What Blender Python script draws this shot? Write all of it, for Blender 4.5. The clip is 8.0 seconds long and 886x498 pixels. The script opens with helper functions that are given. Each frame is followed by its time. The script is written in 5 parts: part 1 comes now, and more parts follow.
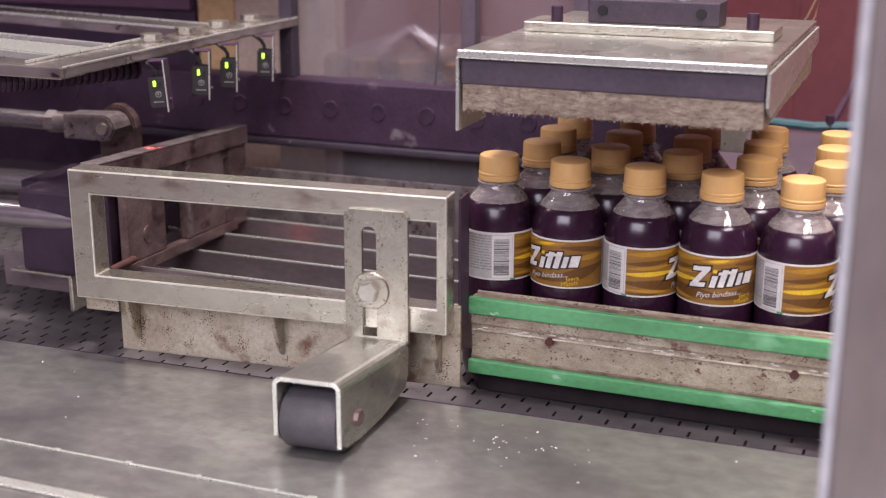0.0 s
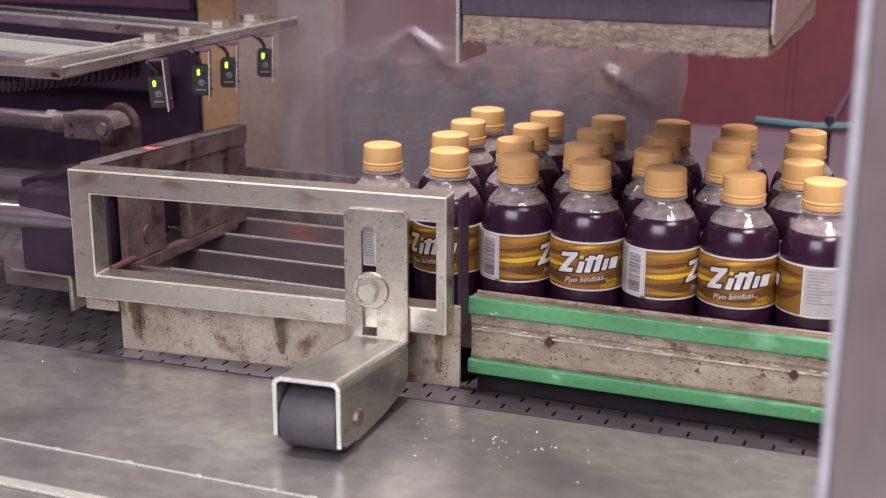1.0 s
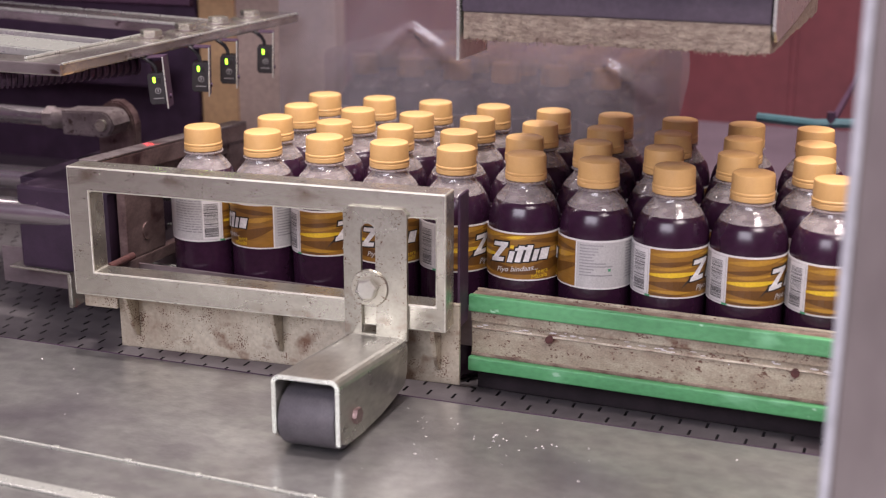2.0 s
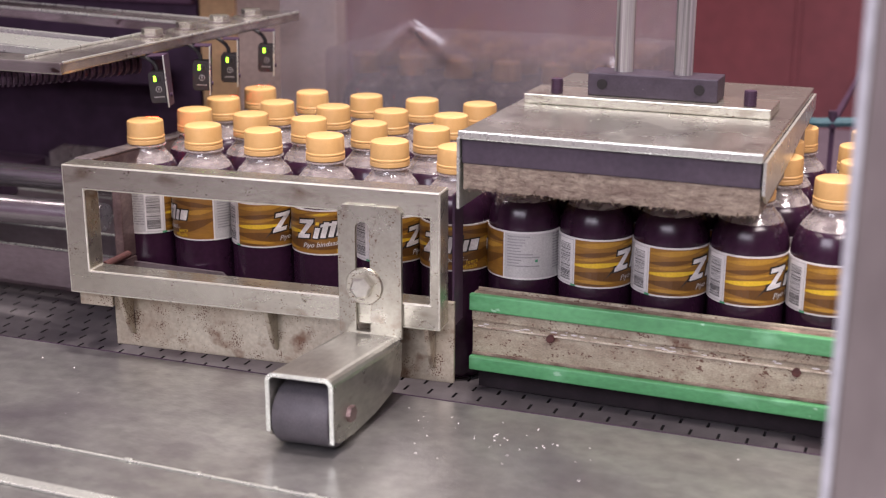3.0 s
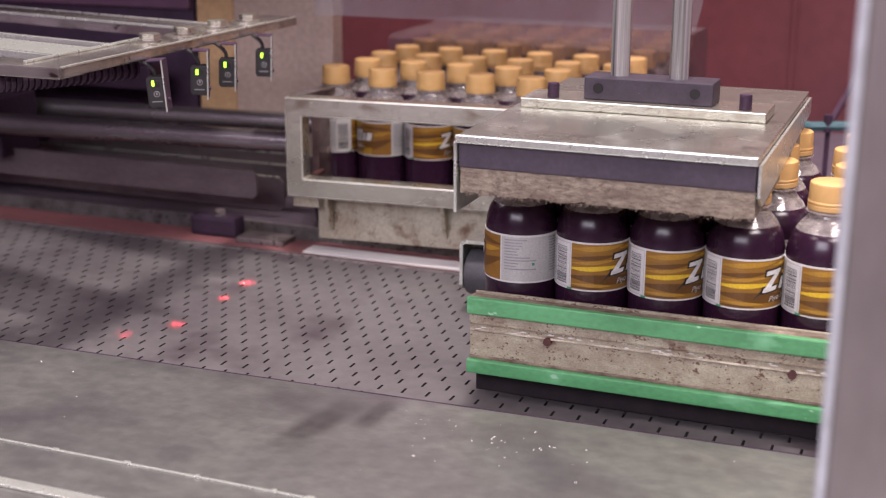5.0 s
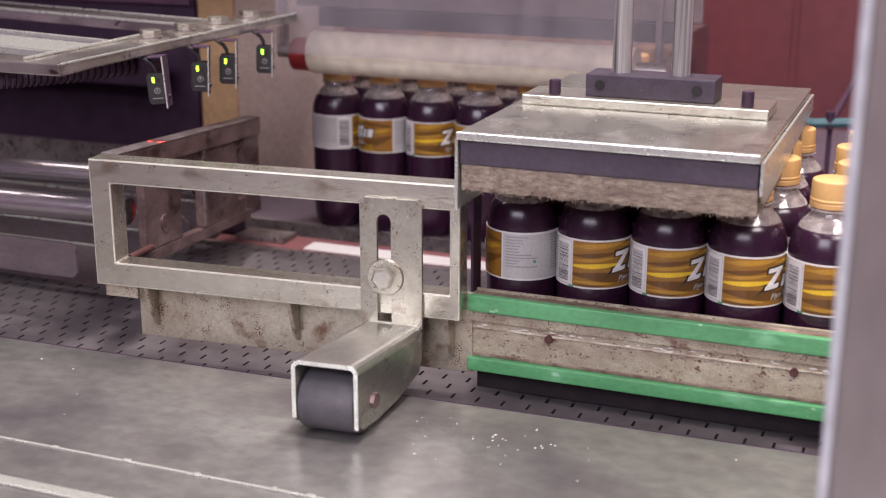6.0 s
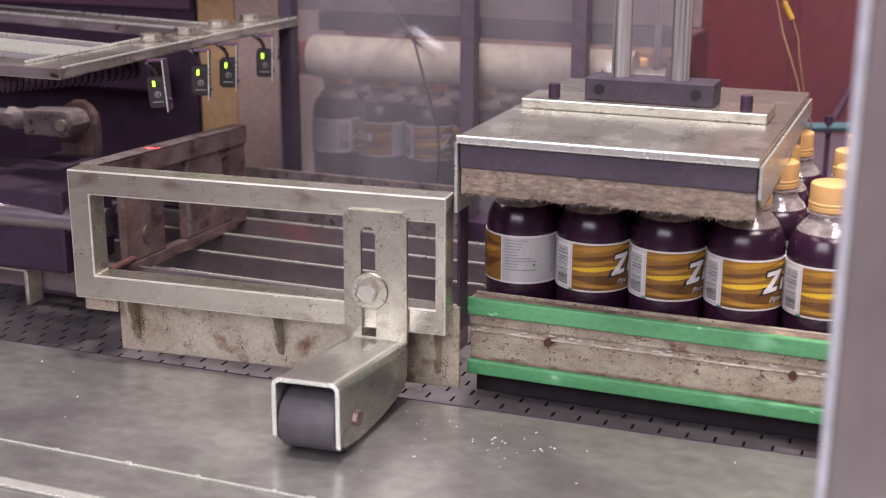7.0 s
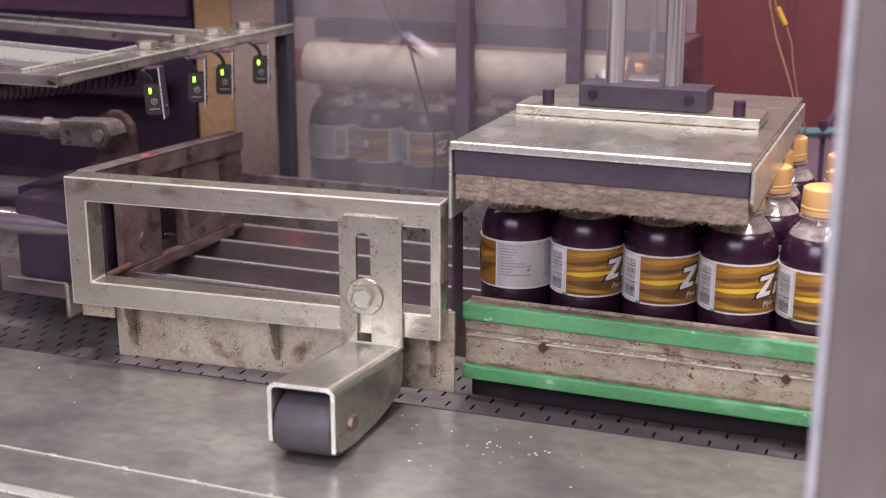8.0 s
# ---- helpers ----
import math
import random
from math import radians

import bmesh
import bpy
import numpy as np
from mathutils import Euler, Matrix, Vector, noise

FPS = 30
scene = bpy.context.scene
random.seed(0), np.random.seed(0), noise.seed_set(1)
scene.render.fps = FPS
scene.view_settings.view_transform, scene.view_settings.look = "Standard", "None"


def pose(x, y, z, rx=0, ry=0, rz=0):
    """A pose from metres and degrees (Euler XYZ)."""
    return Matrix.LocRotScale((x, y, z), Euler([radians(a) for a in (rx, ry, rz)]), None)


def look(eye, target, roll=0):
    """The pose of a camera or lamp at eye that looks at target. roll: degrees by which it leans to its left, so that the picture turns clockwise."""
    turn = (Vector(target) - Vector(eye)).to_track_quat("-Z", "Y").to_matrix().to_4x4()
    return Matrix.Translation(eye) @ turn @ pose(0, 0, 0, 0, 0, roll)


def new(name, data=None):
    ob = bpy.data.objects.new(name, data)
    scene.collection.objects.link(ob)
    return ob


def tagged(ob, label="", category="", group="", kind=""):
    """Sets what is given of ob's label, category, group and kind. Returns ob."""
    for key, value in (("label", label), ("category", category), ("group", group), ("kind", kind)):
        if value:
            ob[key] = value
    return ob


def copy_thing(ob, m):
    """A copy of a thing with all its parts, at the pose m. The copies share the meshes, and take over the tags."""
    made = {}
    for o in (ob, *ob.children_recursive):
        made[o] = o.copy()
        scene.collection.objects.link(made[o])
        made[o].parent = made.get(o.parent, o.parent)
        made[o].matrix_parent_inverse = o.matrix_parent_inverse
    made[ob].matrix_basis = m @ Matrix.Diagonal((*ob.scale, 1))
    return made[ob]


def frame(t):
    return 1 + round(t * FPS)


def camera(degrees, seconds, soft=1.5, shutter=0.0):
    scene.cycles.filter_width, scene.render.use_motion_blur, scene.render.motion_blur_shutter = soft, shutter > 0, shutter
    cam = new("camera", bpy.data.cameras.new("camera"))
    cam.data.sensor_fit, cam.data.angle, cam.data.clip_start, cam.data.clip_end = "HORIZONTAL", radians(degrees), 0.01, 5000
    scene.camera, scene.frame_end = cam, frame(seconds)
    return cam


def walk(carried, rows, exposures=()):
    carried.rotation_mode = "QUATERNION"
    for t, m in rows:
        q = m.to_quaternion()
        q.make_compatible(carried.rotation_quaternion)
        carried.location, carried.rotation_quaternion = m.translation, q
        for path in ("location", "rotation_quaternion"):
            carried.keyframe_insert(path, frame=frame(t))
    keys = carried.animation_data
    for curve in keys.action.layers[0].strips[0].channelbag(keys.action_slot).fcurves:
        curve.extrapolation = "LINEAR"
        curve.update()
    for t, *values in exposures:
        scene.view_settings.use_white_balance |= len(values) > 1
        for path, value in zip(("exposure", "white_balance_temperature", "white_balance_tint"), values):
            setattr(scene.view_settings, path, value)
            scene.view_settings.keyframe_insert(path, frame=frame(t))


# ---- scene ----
# camera, hand-held on the spot
cam = camera(37.54, 8.0, soft=1.2)
cam.data.dof.use_dof = True
cam.data.dof.focus_distance = 0.98
cam.data.dof.aperture_fstop = 6.8


def shot(x, y, z, tilt, turn, lean):
    """A camera pose: degrees below the horizon, degrees to the left of +y, lean to its left."""
    return Matrix.Translation((x, y, z)) @ pose(0, 0, 0, 0, 0, turn) @ pose(0, 0, 0, 90 - tilt) @ pose(0, 0, 0, 0, 0, lean)


PATH = [
    (0, shot(0.0009, -0.0006, 0.3775, 16.200, 21.436, 0.097)),
    (0.5, shot(0.0022, -0.0009, 0.3798, 16.308, 21.430, 0.093)),
    (1, shot(0.0008, -0.0015, 0.3774, 16.183, 21.397, 0.151)),
    (1.5, shot(-0.0000, 0.0000, 0.3780, 16.297, 21.399, 0.170)),
    (3, shot(-0.0000, 0.0031, 0.3787, 16.492, 21.515, 0.172)),
    (3.5, shot(-0.0006, 0.0012, 0.3788, 16.456, 21.420, 0.168)),
    (4, shot(0.0005, -0.0005, 0.3786, 16.322, 21.401, 0.164)),
    (4.5, shot(0.0016, -0.0017, 0.3789, 16.235, 21.373, 0.118)),
    (6, shot(0.0006, 0.0017, 0.3790, 16.447, 21.440, 0.127)),
    (6.5, shot(0.0001, 0.0008, 0.3798, 16.471, 21.421, 0.179)),
    (7, shot(0.0010, -0.0012, 0.3791, 16.259, 21.382, 0.180)),
    (7.5, shot(0.0034, -0.0032, 0.3798, 16.144, 21.384, 0.129)),
    (8, shot(0.0058, -0.0043, 0.3799, 15.989, 21.363, 0.012)),
]
walk(cam, PATH, [(0.0, -0.10, 6500, 32), (8.0, -0.10, 6500, 32)])

# ---------------------------------------------------------------- light
world = bpy.data.worlds.new("hall_air")
scene.world = world
world.use_nodes = True
world.node_tree.nodes["Background"].inputs[0].default_value = (0.66, 0.25, 0.58, 1)
world.node_tree.nodes["Background"].inputs[1].default_value = 0.36


def ceiling_lamp(x, y, z, sx, sy, watts, target, colour=(0.99, 0.99, 0.88)):
    data = bpy.data.lights.new("tube_light", "AREA")
    data.shape, data.size, data.size_y, data.energy, data.color = "RECTANGLE", sx, sy, watts, colour
    ob = new("tube_light", data)
    ob.matrix_world = look((x, y, z), target)
    return ob


ceiling_lamp(1.0, -0.3, 2.3, 1.2, 0.6, 68, (-0.2, 0.9, 0.0))
ceiling_lamp(-0.2, 1.5, 2.4, 0.45, 0.45, 40, (-0.3, 1.2, 0.0))
ceiling_lamp(-0.28, 0.68, 2.4, 0.20, 0.20, 54, (-0.4, 0.9, 0.0))
ceiling_lamp(-0.5, -2.1, 1.8, 2.2, 1.2, 86, (-0.3, 0.9, 0.1), (0.90, 0.97, 1.0))
ceiling_lamp(-2.2, 1.0, 2.35, 2.4, 0.14, 27, (-2.2, 1.0, 0.0))


# ---------------------------------------------------------------- materials
def mat(name, colour, rough=0.5, metal=0.0, dark=None, scale=40.0, amount=0.5, bump=0.0, bscale=300.0,
        stretch=(1, 1, 1), spots=None, spot_scale=120.0, spot_cut=0.62, coat=0.0, island=0.0, fine=0.12, spot_soft=0.05, stain=None, cluster=0.45):
    m = bpy.data.materials.new(name)
    m.use_nodes = True
    nt = m.node_tree
    nd, ln = nt.nodes, nt.links
    bs = nd["Principled BSDF"]
    bs.inputs["Metallic"].default_value = metal
    bs.inputs["Coat Weight"].default_value = coat
    tc = nd.new("ShaderNodeTexCoord")
    mp = nd.new("ShaderNodeMapping")
    mp.inputs["Scale"].default_value = stretch
    ln.new(tc.outputs["Object"], mp.inputs["Vector"])
    n1 = nd.new("ShaderNodeTexNoise")
    n1.inputs["Scale"].default_value = scale
    n1.inputs["Detail"].default_value = 6
    n1.inputs["Roughness"].default_value = 0.62
    ln.new(mp.outputs[0], n1.inputs["Vector"])
    ramp = nd.new("ShaderNodeValToRGB")
    ramp.color_ramp.elements[0].position, ramp.color_ramp.elements[1].position = 0.5 - 0.22, 0.5 + 0.22
    d = dark or tuple(c * (1 - amount) for c in colour)
    ramp.color_ramp.elements[0].color, ramp.color_ramp.elements[1].color = (*d, 1), (*colour, 1)
    ln.new(n1.outputs["Fac"], ramp.inputs[0])
    col = ramp.outputs[0]
    nf = nd.new("ShaderNodeTexNoise")
    nf.inputs["Scale"].default_value = scale * 14
    nf.inputs["Detail"].default_value = 3
    ln.new(mp.outputs[0], nf.inputs["Vector"])
    mf = nd.new("ShaderNodeMapRange")
    mf.inputs["From Min"].default_value, mf.inputs["From Max"].default_value = 0.3, 0.7
    mf.inputs["To Min"].default_value, mf.inputs["To Max"].default_value = 1 - fine, 1 + fine
    ln.new(nf.outputs["Fac"], mf.inputs["Value"])
    mm = nd.new("ShaderNodeMix")
    mm.data_type, mm.blend_type = "RGBA", "MULTIPLY"
    mm.inputs["Factor"].default_value = 1.0
    ln.new(col, mm.inputs["A"])
    ln.new(mf.outputs[0], mm.inputs["B"])
    col = mm.outputs["Result"]
    layers = [(stain[0], *stain[1:])] if stain else []
    if spots:
        layers.append((spots, spot_scale, spot_cut, spot_soft))
    for tone, size, cut, soft_edge in layers:
        n2 = nd.new("ShaderNodeTexNoise")
        n2.inputs["Scale"].default_value = size
        n2.inputs["Detail"].default_value = 4
        ln.new(mp.outputs[0], n2.inputs["Vector"])
        field = n2.outputs["Fac"]
        if cluster and size > 90:           # spots gather in patches
            nl = nd.new("ShaderNodeTexNoise")
            nl.inputs["Scale"].default_value = size * 0.11
            nl.inputs["Detail"].default_value = 2
            ln.new(tc.outputs["Object"], nl.inputs["Vector"])
            ma = nd.new("ShaderNodeMath")
            ma.operation = "MULTIPLY_ADD"
            ma.inputs[1].default_value = cluster
            ln.new(nl.outputs["Fac"], ma.inputs[0])
            ln.new(n2.outputs["Fac"], ma.inputs[2])
            mb = nd.new("ShaderNodeMath")
            mb.operation = "SUBTRACT"
            mb.inputs[1].default_value = cluster * 0.5
            ln.new(ma.outputs[0], mb.inputs[0])
            field = mb.outputs[0]
        r2 = nd.new("ShaderNodeValToRGB")
        r2.color_ramp.elements[0].position, r2.color_ramp.elements[1].position = cut, cut + soft_edge
        ln.new(field, r2.inputs[0])
        mix = nd.new("ShaderNodeMix")
        mix.data_type = "RGBA"
        ln.new(r2.outputs[0], mix.inputs["Factor"])
        ln.new(col, mix.inputs["A"])
        mix.inputs["B"].default_value = (*tone, 1)
        col = mix.outputs["Result"]
    if island:
        oi = nd.new("ShaderNodeObjectInfo")
        hs = nd.new("ShaderNodeHueSaturation")
        mr = nd.new("ShaderNodeMapRange")
        mr.inputs["To Min"].default_value, mr.inputs["To Max"].default_value = 1 - island, 1 + island
        ln.new(oi.outputs["Random"], mr.inputs["Value"])
        ln.new(mr.outputs[0], hs.inputs["Value"])
        ln.new(col, hs.inputs["Color"])
        col = hs.outputs[0]
    ln.new(col, bs.inputs["Base Color"])
    mr2 = nd.new("ShaderNodeMapRange")
    mr2.inputs["To Min"].default_value, mr2.inputs["To Max"].default_value = min(1, rough + 0.12), max(0.03, rough - 0.1)
    ln.new(n1.outputs["Fac"], mr2.inputs["Value"])
    ln.new(mr2.outputs[0], bs.inputs["Roughness"])
    if bump:
        n3 = nd.new("ShaderNodeTexNoise")
        n3.inputs["Scale"].default_value = bscale
        n3.inputs["Detail"].default_value = 3
        ln.new(mp.outputs[0], n3.inputs["Vector"])
        bp = nd.new("ShaderNodeBump")
        bp.inputs["Strength"].default_value = bump
        bp.inputs["Distance"].default_value = 0.001
        ln.new(n3.outputs["Fac"], bp.inputs["Height"])
        ln.new(bp.outputs[0], bs.inputs["Normal"])
    return m


def clear(name, tint, gloss_rough=0.05, base=0.04, milky=0.0, milk=(0.8, 0.8, 0.8), haze=9.0, blur=0.0):
    """Thin clear plastic: see-through, with gloss at grazing angles and a little haze."""
    m = bpy.data.materials.new(name)
    m.use_nodes = True
    nt = m.node_tree
    nd, ln = nt.nodes, nt.links
    nd.remove(nd["Principled BSDF"])
    out = nd["Material Output"]
    tr = nd.new("ShaderNodeBsdfTransparent")
    tr.inputs[0].default_value = (*tint, 1)
    gl = nd.new("ShaderNodeBsdfGlossy")
    gl.inputs["Roughness"].default_value = gloss_rough
    fr = nd.new("ShaderNodeFresnel")
    fr.inputs["IOR"].default_value = 1.45
    ad = nd.new("ShaderNodeMath")
    ad.operation = "ADD"
    ad.inputs[1].default_value = base
    ln.new(fr.outputs[0], ad.inputs[0])
    mx = nd.new("ShaderNodeMixShader")
    ln.new(ad.outputs[0], mx.inputs[0])
    seen = tr.outputs[0]
    if blur:                                # crumpled film scatters part of what passes through it
        rf = nd.new("ShaderNodeBsdfRefraction")
        rf.inputs["Color"].default_value = (*tint, 1)
        rf.inputs["IOR"].default_value = 1.02
        rf.inputs["Roughness"].default_value = blur
        half = nd.new("ShaderNodeMixShader")
        half.inputs[0].default_value = 0.45
        ln.new(tr.outputs[0], half.inputs[1])
        ln.new(rf.outputs[0], half.inputs[2])
        seen = half.outputs[0]
    ln.new(seen, mx.inputs[1])
    ln.new(gl.outputs[0], mx.inputs[2])
    df = nd.new("ShaderNodeBsdfDiffuse")
    df.inputs[0].default_value = (*milk, 1)
    no = nd.new("ShaderNodeTexNoise")
    no.inputs["Scale"].default_value = haze
    no.inputs["Detail"].default_value = 1.5
    mr = nd.new("ShaderNodeMapRange")
    mr.inputs["To Min"].default_value, mr.inputs["To Max"].default_value = milky * 0.3, milky * 1.7
    ln.new(no.outputs["Fac"], mr.inputs["Value"])
    m2 = nd.new("ShaderNodeMixShader")
    ln.new(mr.outputs[0], m2.inputs[0])
    ln.new(mx.outputs[0], m2.inputs[1])
    ln.new(df.outputs[0], m2.inputs[2])
    ln.new(m2.outputs[0], out.inputs[0])
    return m


def glow(name, colour, strength):
    m = bpy.data.materials.new(name)
    m.use_nodes = True
    bs = m.node_tree.nodes["Principled BSDF"]
    bs.inputs["Base Color"].default_value = (*colour, 1)
    bs.inputs["Emission Color"].default_value = (*colour, 1)
    bs.inputs["Emission Strength"].default_value = strength
    return m


STEEL_DECK = mat("scuffed_steel_sheet", (0.415, 0.425, 0.385), 0.29, 0.74, dark=(0.215, 0.205, 0.205), scale=6, stretch=(0.85, 1.1, 1),
                 spots=(0.150, 0.130, 0.148), spot_scale=7, spot_cut=0.51, spot_soft=0.16, bump=0.18, bscale=300, fine=0.14,
                 stain=((0.265, 0.26, 0.25), 55, 0.53, 0.20))
STEEL = mat("worn_steel", (0.66, 0.66, 0.555), 0.25, 0.84, dark=(0.41, 0.385, 0.315), scale=16, stretch=(0.55, 1, 1), spots=(0.13, 0.075, 0.05),
            spot_scale=800, spot_cut=0.650, spot_soft=0.06, bump=0.10, bscale=420, fine=0.07, stain=((0.26, 0.195, 0.14), 55, 0.58, 0.20), cluster=0.5)
STEEL_CLEAN = mat("brushed_steel", (0.64, 0.635, 0.56), 0.28, 0.85, dark=(0.40, 0.385, 0.335), scale=15, spots=(0.20, 0.17, 0.14),
                  spot_scale=60, spot_cut=0.70, bump=0.08, fine=0.10, stain=((0.30, 0.25, 0.20), 22, 0.58, 0.20))
HOUSING = mat("folded_housing_steel", (0.53, 0.53, 0.465), 0.27, 0.82, dark=(0.29, 0.28, 0.25), scale=17, stretch=(1, 0.5, 1), spots=(0.19, 0.16, 0.14),
              spot_scale=60, spot_cut=0.64, spot_soft=0.10, bump=0.10, fine=0.10, stain=((0.62, 0.62, 0.56), 30, 0.60, 0.08))
BRACKET = mat("stained_bracket_steel", (0.47, 0.46, 0.39), 0.28, 0.82, dark=(0.33, 0.31, 0.255), scale=24, spots=(0.15, 0.09, 0.06),
              spot_scale=700, spot_cut=0.660, bump=0.10, fine=0.07, stain=((0.24, 0.18, 0.135), 55, 0.58, 0.18))
DULL_STEEL = mat("dull_oily_steel", (0.34, 0.30, 0.29), 0.42, 0.65, dark=(0.13, 0.10, 0.10), scale=60, spots=(0.07, 0.045, 0.04),
                 spot_scale=220, spot_cut=0.62, bump=0.2, fine=0.12)
PLATE = mat("smeared_steel_plate", (0.43, 0.43, 0.365), 0.26, 0.80, dark=(0.31, 0.30, 0.26), scale=14, spots=(0.50, 0.495, 0.43),
            spot_scale=26, spot_cut=0.56, spot_soft=0.06, bump=0.06, fine=0.06, stain=((0.24, 0.225, 0.20), 40, 0.60, 0.14))
GANTRY = mat("oily_gantry_steel", (0.62, 0.595, 0.545), 0.20, 0.78, dark=(0.20, 0.17, 0.155), scale=22, stretch=(0.25, 1, 1), spots=(0.08, 0.05, 0.045),
             spot_scale=190, spot_cut=0.66, bump=0.08, fine=0.08, stain=((0.16, 0.125, 0.115), 26, 0.55, 0.14))
STEEL_BRIGHT = mat("bright_steel_edge", (0.79, 0.83, 0.75), 0.28, 0.7, dark=(0.58, 0.60, 0.53), scale=60)
# rubbed edge steel, paler so that it also paints the edge highlight
ARRIS = mat("rubbed_highlight_arris", (0.80, 0.80, 0.70), 0.30, 0.55, dark=(0.44, 0.41, 0.335), scale=40, stretch=(0.4, 1, 1))
# lengthwise light and dark streaks paint the rod's mirror reflections
CHROME = mat("streak_painted_chrome", (0.92, 0.93, 0.86), 0.20, 0.62, dark=(0.09, 0.08, 0.09), scale=330, stretch=(1, 1, 0.008), fine=0.06)
DARK_CHROME = mat("oily_chrome", (0.52, 0.48, 0.495), 0.26, 0.9, scale=18, amount=0.5, stretch=(0.3, 1, 1), fine=0.08)
FIN = mat("dull_steel_fin", (0.38, 0.315, 0.325), 0.34, 0.72, dark=(0.19, 0.15, 0.16), scale=20, stretch=(0.4, 1, 1), fine=0.08)
RED_RUST = mat("red_brown_rust", (0.11, 0.035, 0.03), 0.7, 0.1, dark=(0.06, 0.025, 0.022), scale=150, bump=0.4)
RUST = mat("flaking_rust", (0.34, 0.27, 0.21), 0.75, 0.1, dark=(0.085, 0.042, 0.030), scale=95, stretch=(0.7, 1, 1), bump=0.5, bscale=260, fine=0.25)
SHEET = mat("speckled_steel_sheet", (0.53, 0.50, 0.395), 0.40, 0.5, dark=(0.36, 0.30, 0.225), scale=24, spots=(0.12, 0.058, 0.036),
            spot_scale=800, spot_cut=0.615, bump=0.15, bscale=300, fine=0.12, stain=((0.19, 0.11, 0.07), 60, 0.56, 0.16), cluster=0.6)
DARK_IRON = mat("dark_iron", (0.074, 0.037, 0.072), 0.55, 0.3, scale=30, amount=0.5, bump=0.2)
BLACK_BLOCK = mat("black_oxide_block", (0.058, 0.044, 0.062), 0.5, 0.2, dark=(0.036, 0.026, 0.038), scale=50,
                  spots=(0.16, 0.15, 0.15), spot_scale=140, spot_cut=0.72, bump=0.2)
JAW = mat("greasy_jaw_iron", (0.074, 0.040, 0.072), 0.45, 0.3, dark=(0.036, 0.018, 0.036), scale=24, spots=(0.20, 0.165, 0.175),
          spot_scale=48, spot_cut=0.655, spot_soft=0.09, bump=0.3)
SLIDE_BLACK = mat("greasy_black_block", (0.030, 0.011, 0.031), 0.70, 0.0, dark=(0.017, 0.006, 0.018), scale=50,
                  spots=(0.12, 0.10, 0.11), spot_scale=150, spot_cut=0.73, bump=0.2)
BROWN_STEEL = mat("brown_stained_steel", (0.30, 0.215, 0.20), 0.33, 0.55, dark=(0.075, 0.040, 0.040), scale=38, stretch=(1, 0.5, 1), bump=0.25, fine=0.15,
                  stain=((0.06, 0.028, 0.03), 60, 0.58, 0.10))
RUBBER = mat("grey_rubber", (0.095, 0.088, 0.098), 0.55, 0.0, dark=(0.065, 0.060, 0.068), scale=60, bump=0.15)
BELT = mat("grey_plastic_belt", (0.128, 0.119, 0.118), 0.45, 0.0, dark=(0.068, 0.058, 0.062), scale=6, bump=0.15, bscale=500,
           stain=((0.052, 0.040, 0.045), 11, 0.56, 0.14))

# near-black that paints the shade inside slots and holes
PIT = mat("gap_shade", (0.012, 0.009, 0.011), 0.8)
GREEN = mat("green_plastic_strip", (0.095, 0.37, 0.155), 0.34, 0.0, dark=(0.055, 0.24, 0.095), scale=28, stretch=(0.5, 1, 1), spots=(0.30, 0.56, 0.37),
            spot_scale=110, spot_cut=0.70, bump=0.15, bscale=120, stain=((0.16, 0.46, 0.24), 45, 0.58, 0.15), fine=0.10)
BEIGE_RUST = mat("chipped_beige_paint", (0.44, 0.405, 0.30), 0.55, 0.1, dark=(0.25, 0.195, 0.14), scale=60, stretch=(0.75, 1, 1.2), spots=(0.12, 0.058, 0.038),
                 spot_scale=600, spot_cut=0.625, spot_soft=0.07, bump=0.35, bscale=200, fine=0.20, stain=((0.16, 0.09, 0.058), 95, 0.58, 0.13), cluster=0.7)
BEIGE_PALE = mat("scratched_beige_paint", (0.62, 0.575, 0.47), 0.6, 0.1, dark=(0.14, 0.085, 0.055), scale=120, stretch=(0.5, 1, 1), fine=0.25)
FOAM = mat("dirty_foam", (0.40, 0.335, 0.255), 0.95, 0.0, dark=(0.15, 0.105, 0.082), scale=330, stretch=(0.45, 1, 1.2), bump=1.0, bscale=620, fine=0.30,
           stain=((0.18, 0.125, 0.10), 55, 0.56, 0.20))
PAD_BLACK = mat("charcoal_rubber_pad", (0.080, 0.060, 0.080), 0.5, 0.0, dark=(0.048, 0.034, 0.052), scale=20, bump=0.2)
CAP = mat("gold_plastic_cap", (0.68, 0.415, 0.165), 0.42, 0.0, dark=(0.60, 0.345, 0.120), scale=60, island=0.09, fine=0.03)
COLA = mat("dark_cola", (0.032, 0.010, 0.026), 0.22, 0.0, scale=20, amount=0.3)
PET = clear("misted_clear_plastic", (0.92, 0.88, 0.87), 0.10, 0.04, 0.25, (0.86, 0.77, 0.73), 5.0)
LABEL = mat("white_label_paper", (0.66, 0.64, 0.62), 0.40, 0.0, scale=90, amount=0.06)
LABEL_SILVER = mat("silver_grey_print", (0.47, 0.46, 0.445), 0.36, 0.15, scale=60, amount=0.08)
LABEL_BROWN = mat("bronze_label_print", (0.285, 0.135, 0.019), 0.38, 0.0, dark=(0.215, 0.098, 0.014), scale=30, stretch=(0.4, 0.4, 2.2))
LABEL_DARK = mat("dark_brown_print", (0.135, 0.056, 0.010), 0.38, 0.0, scale=50, amount=0.25)
LABEL_YELLOW = mat("yellow_print", (0.72, 0.46, 0.02), 0.40, 0.0, scale=50, amount=0.2)
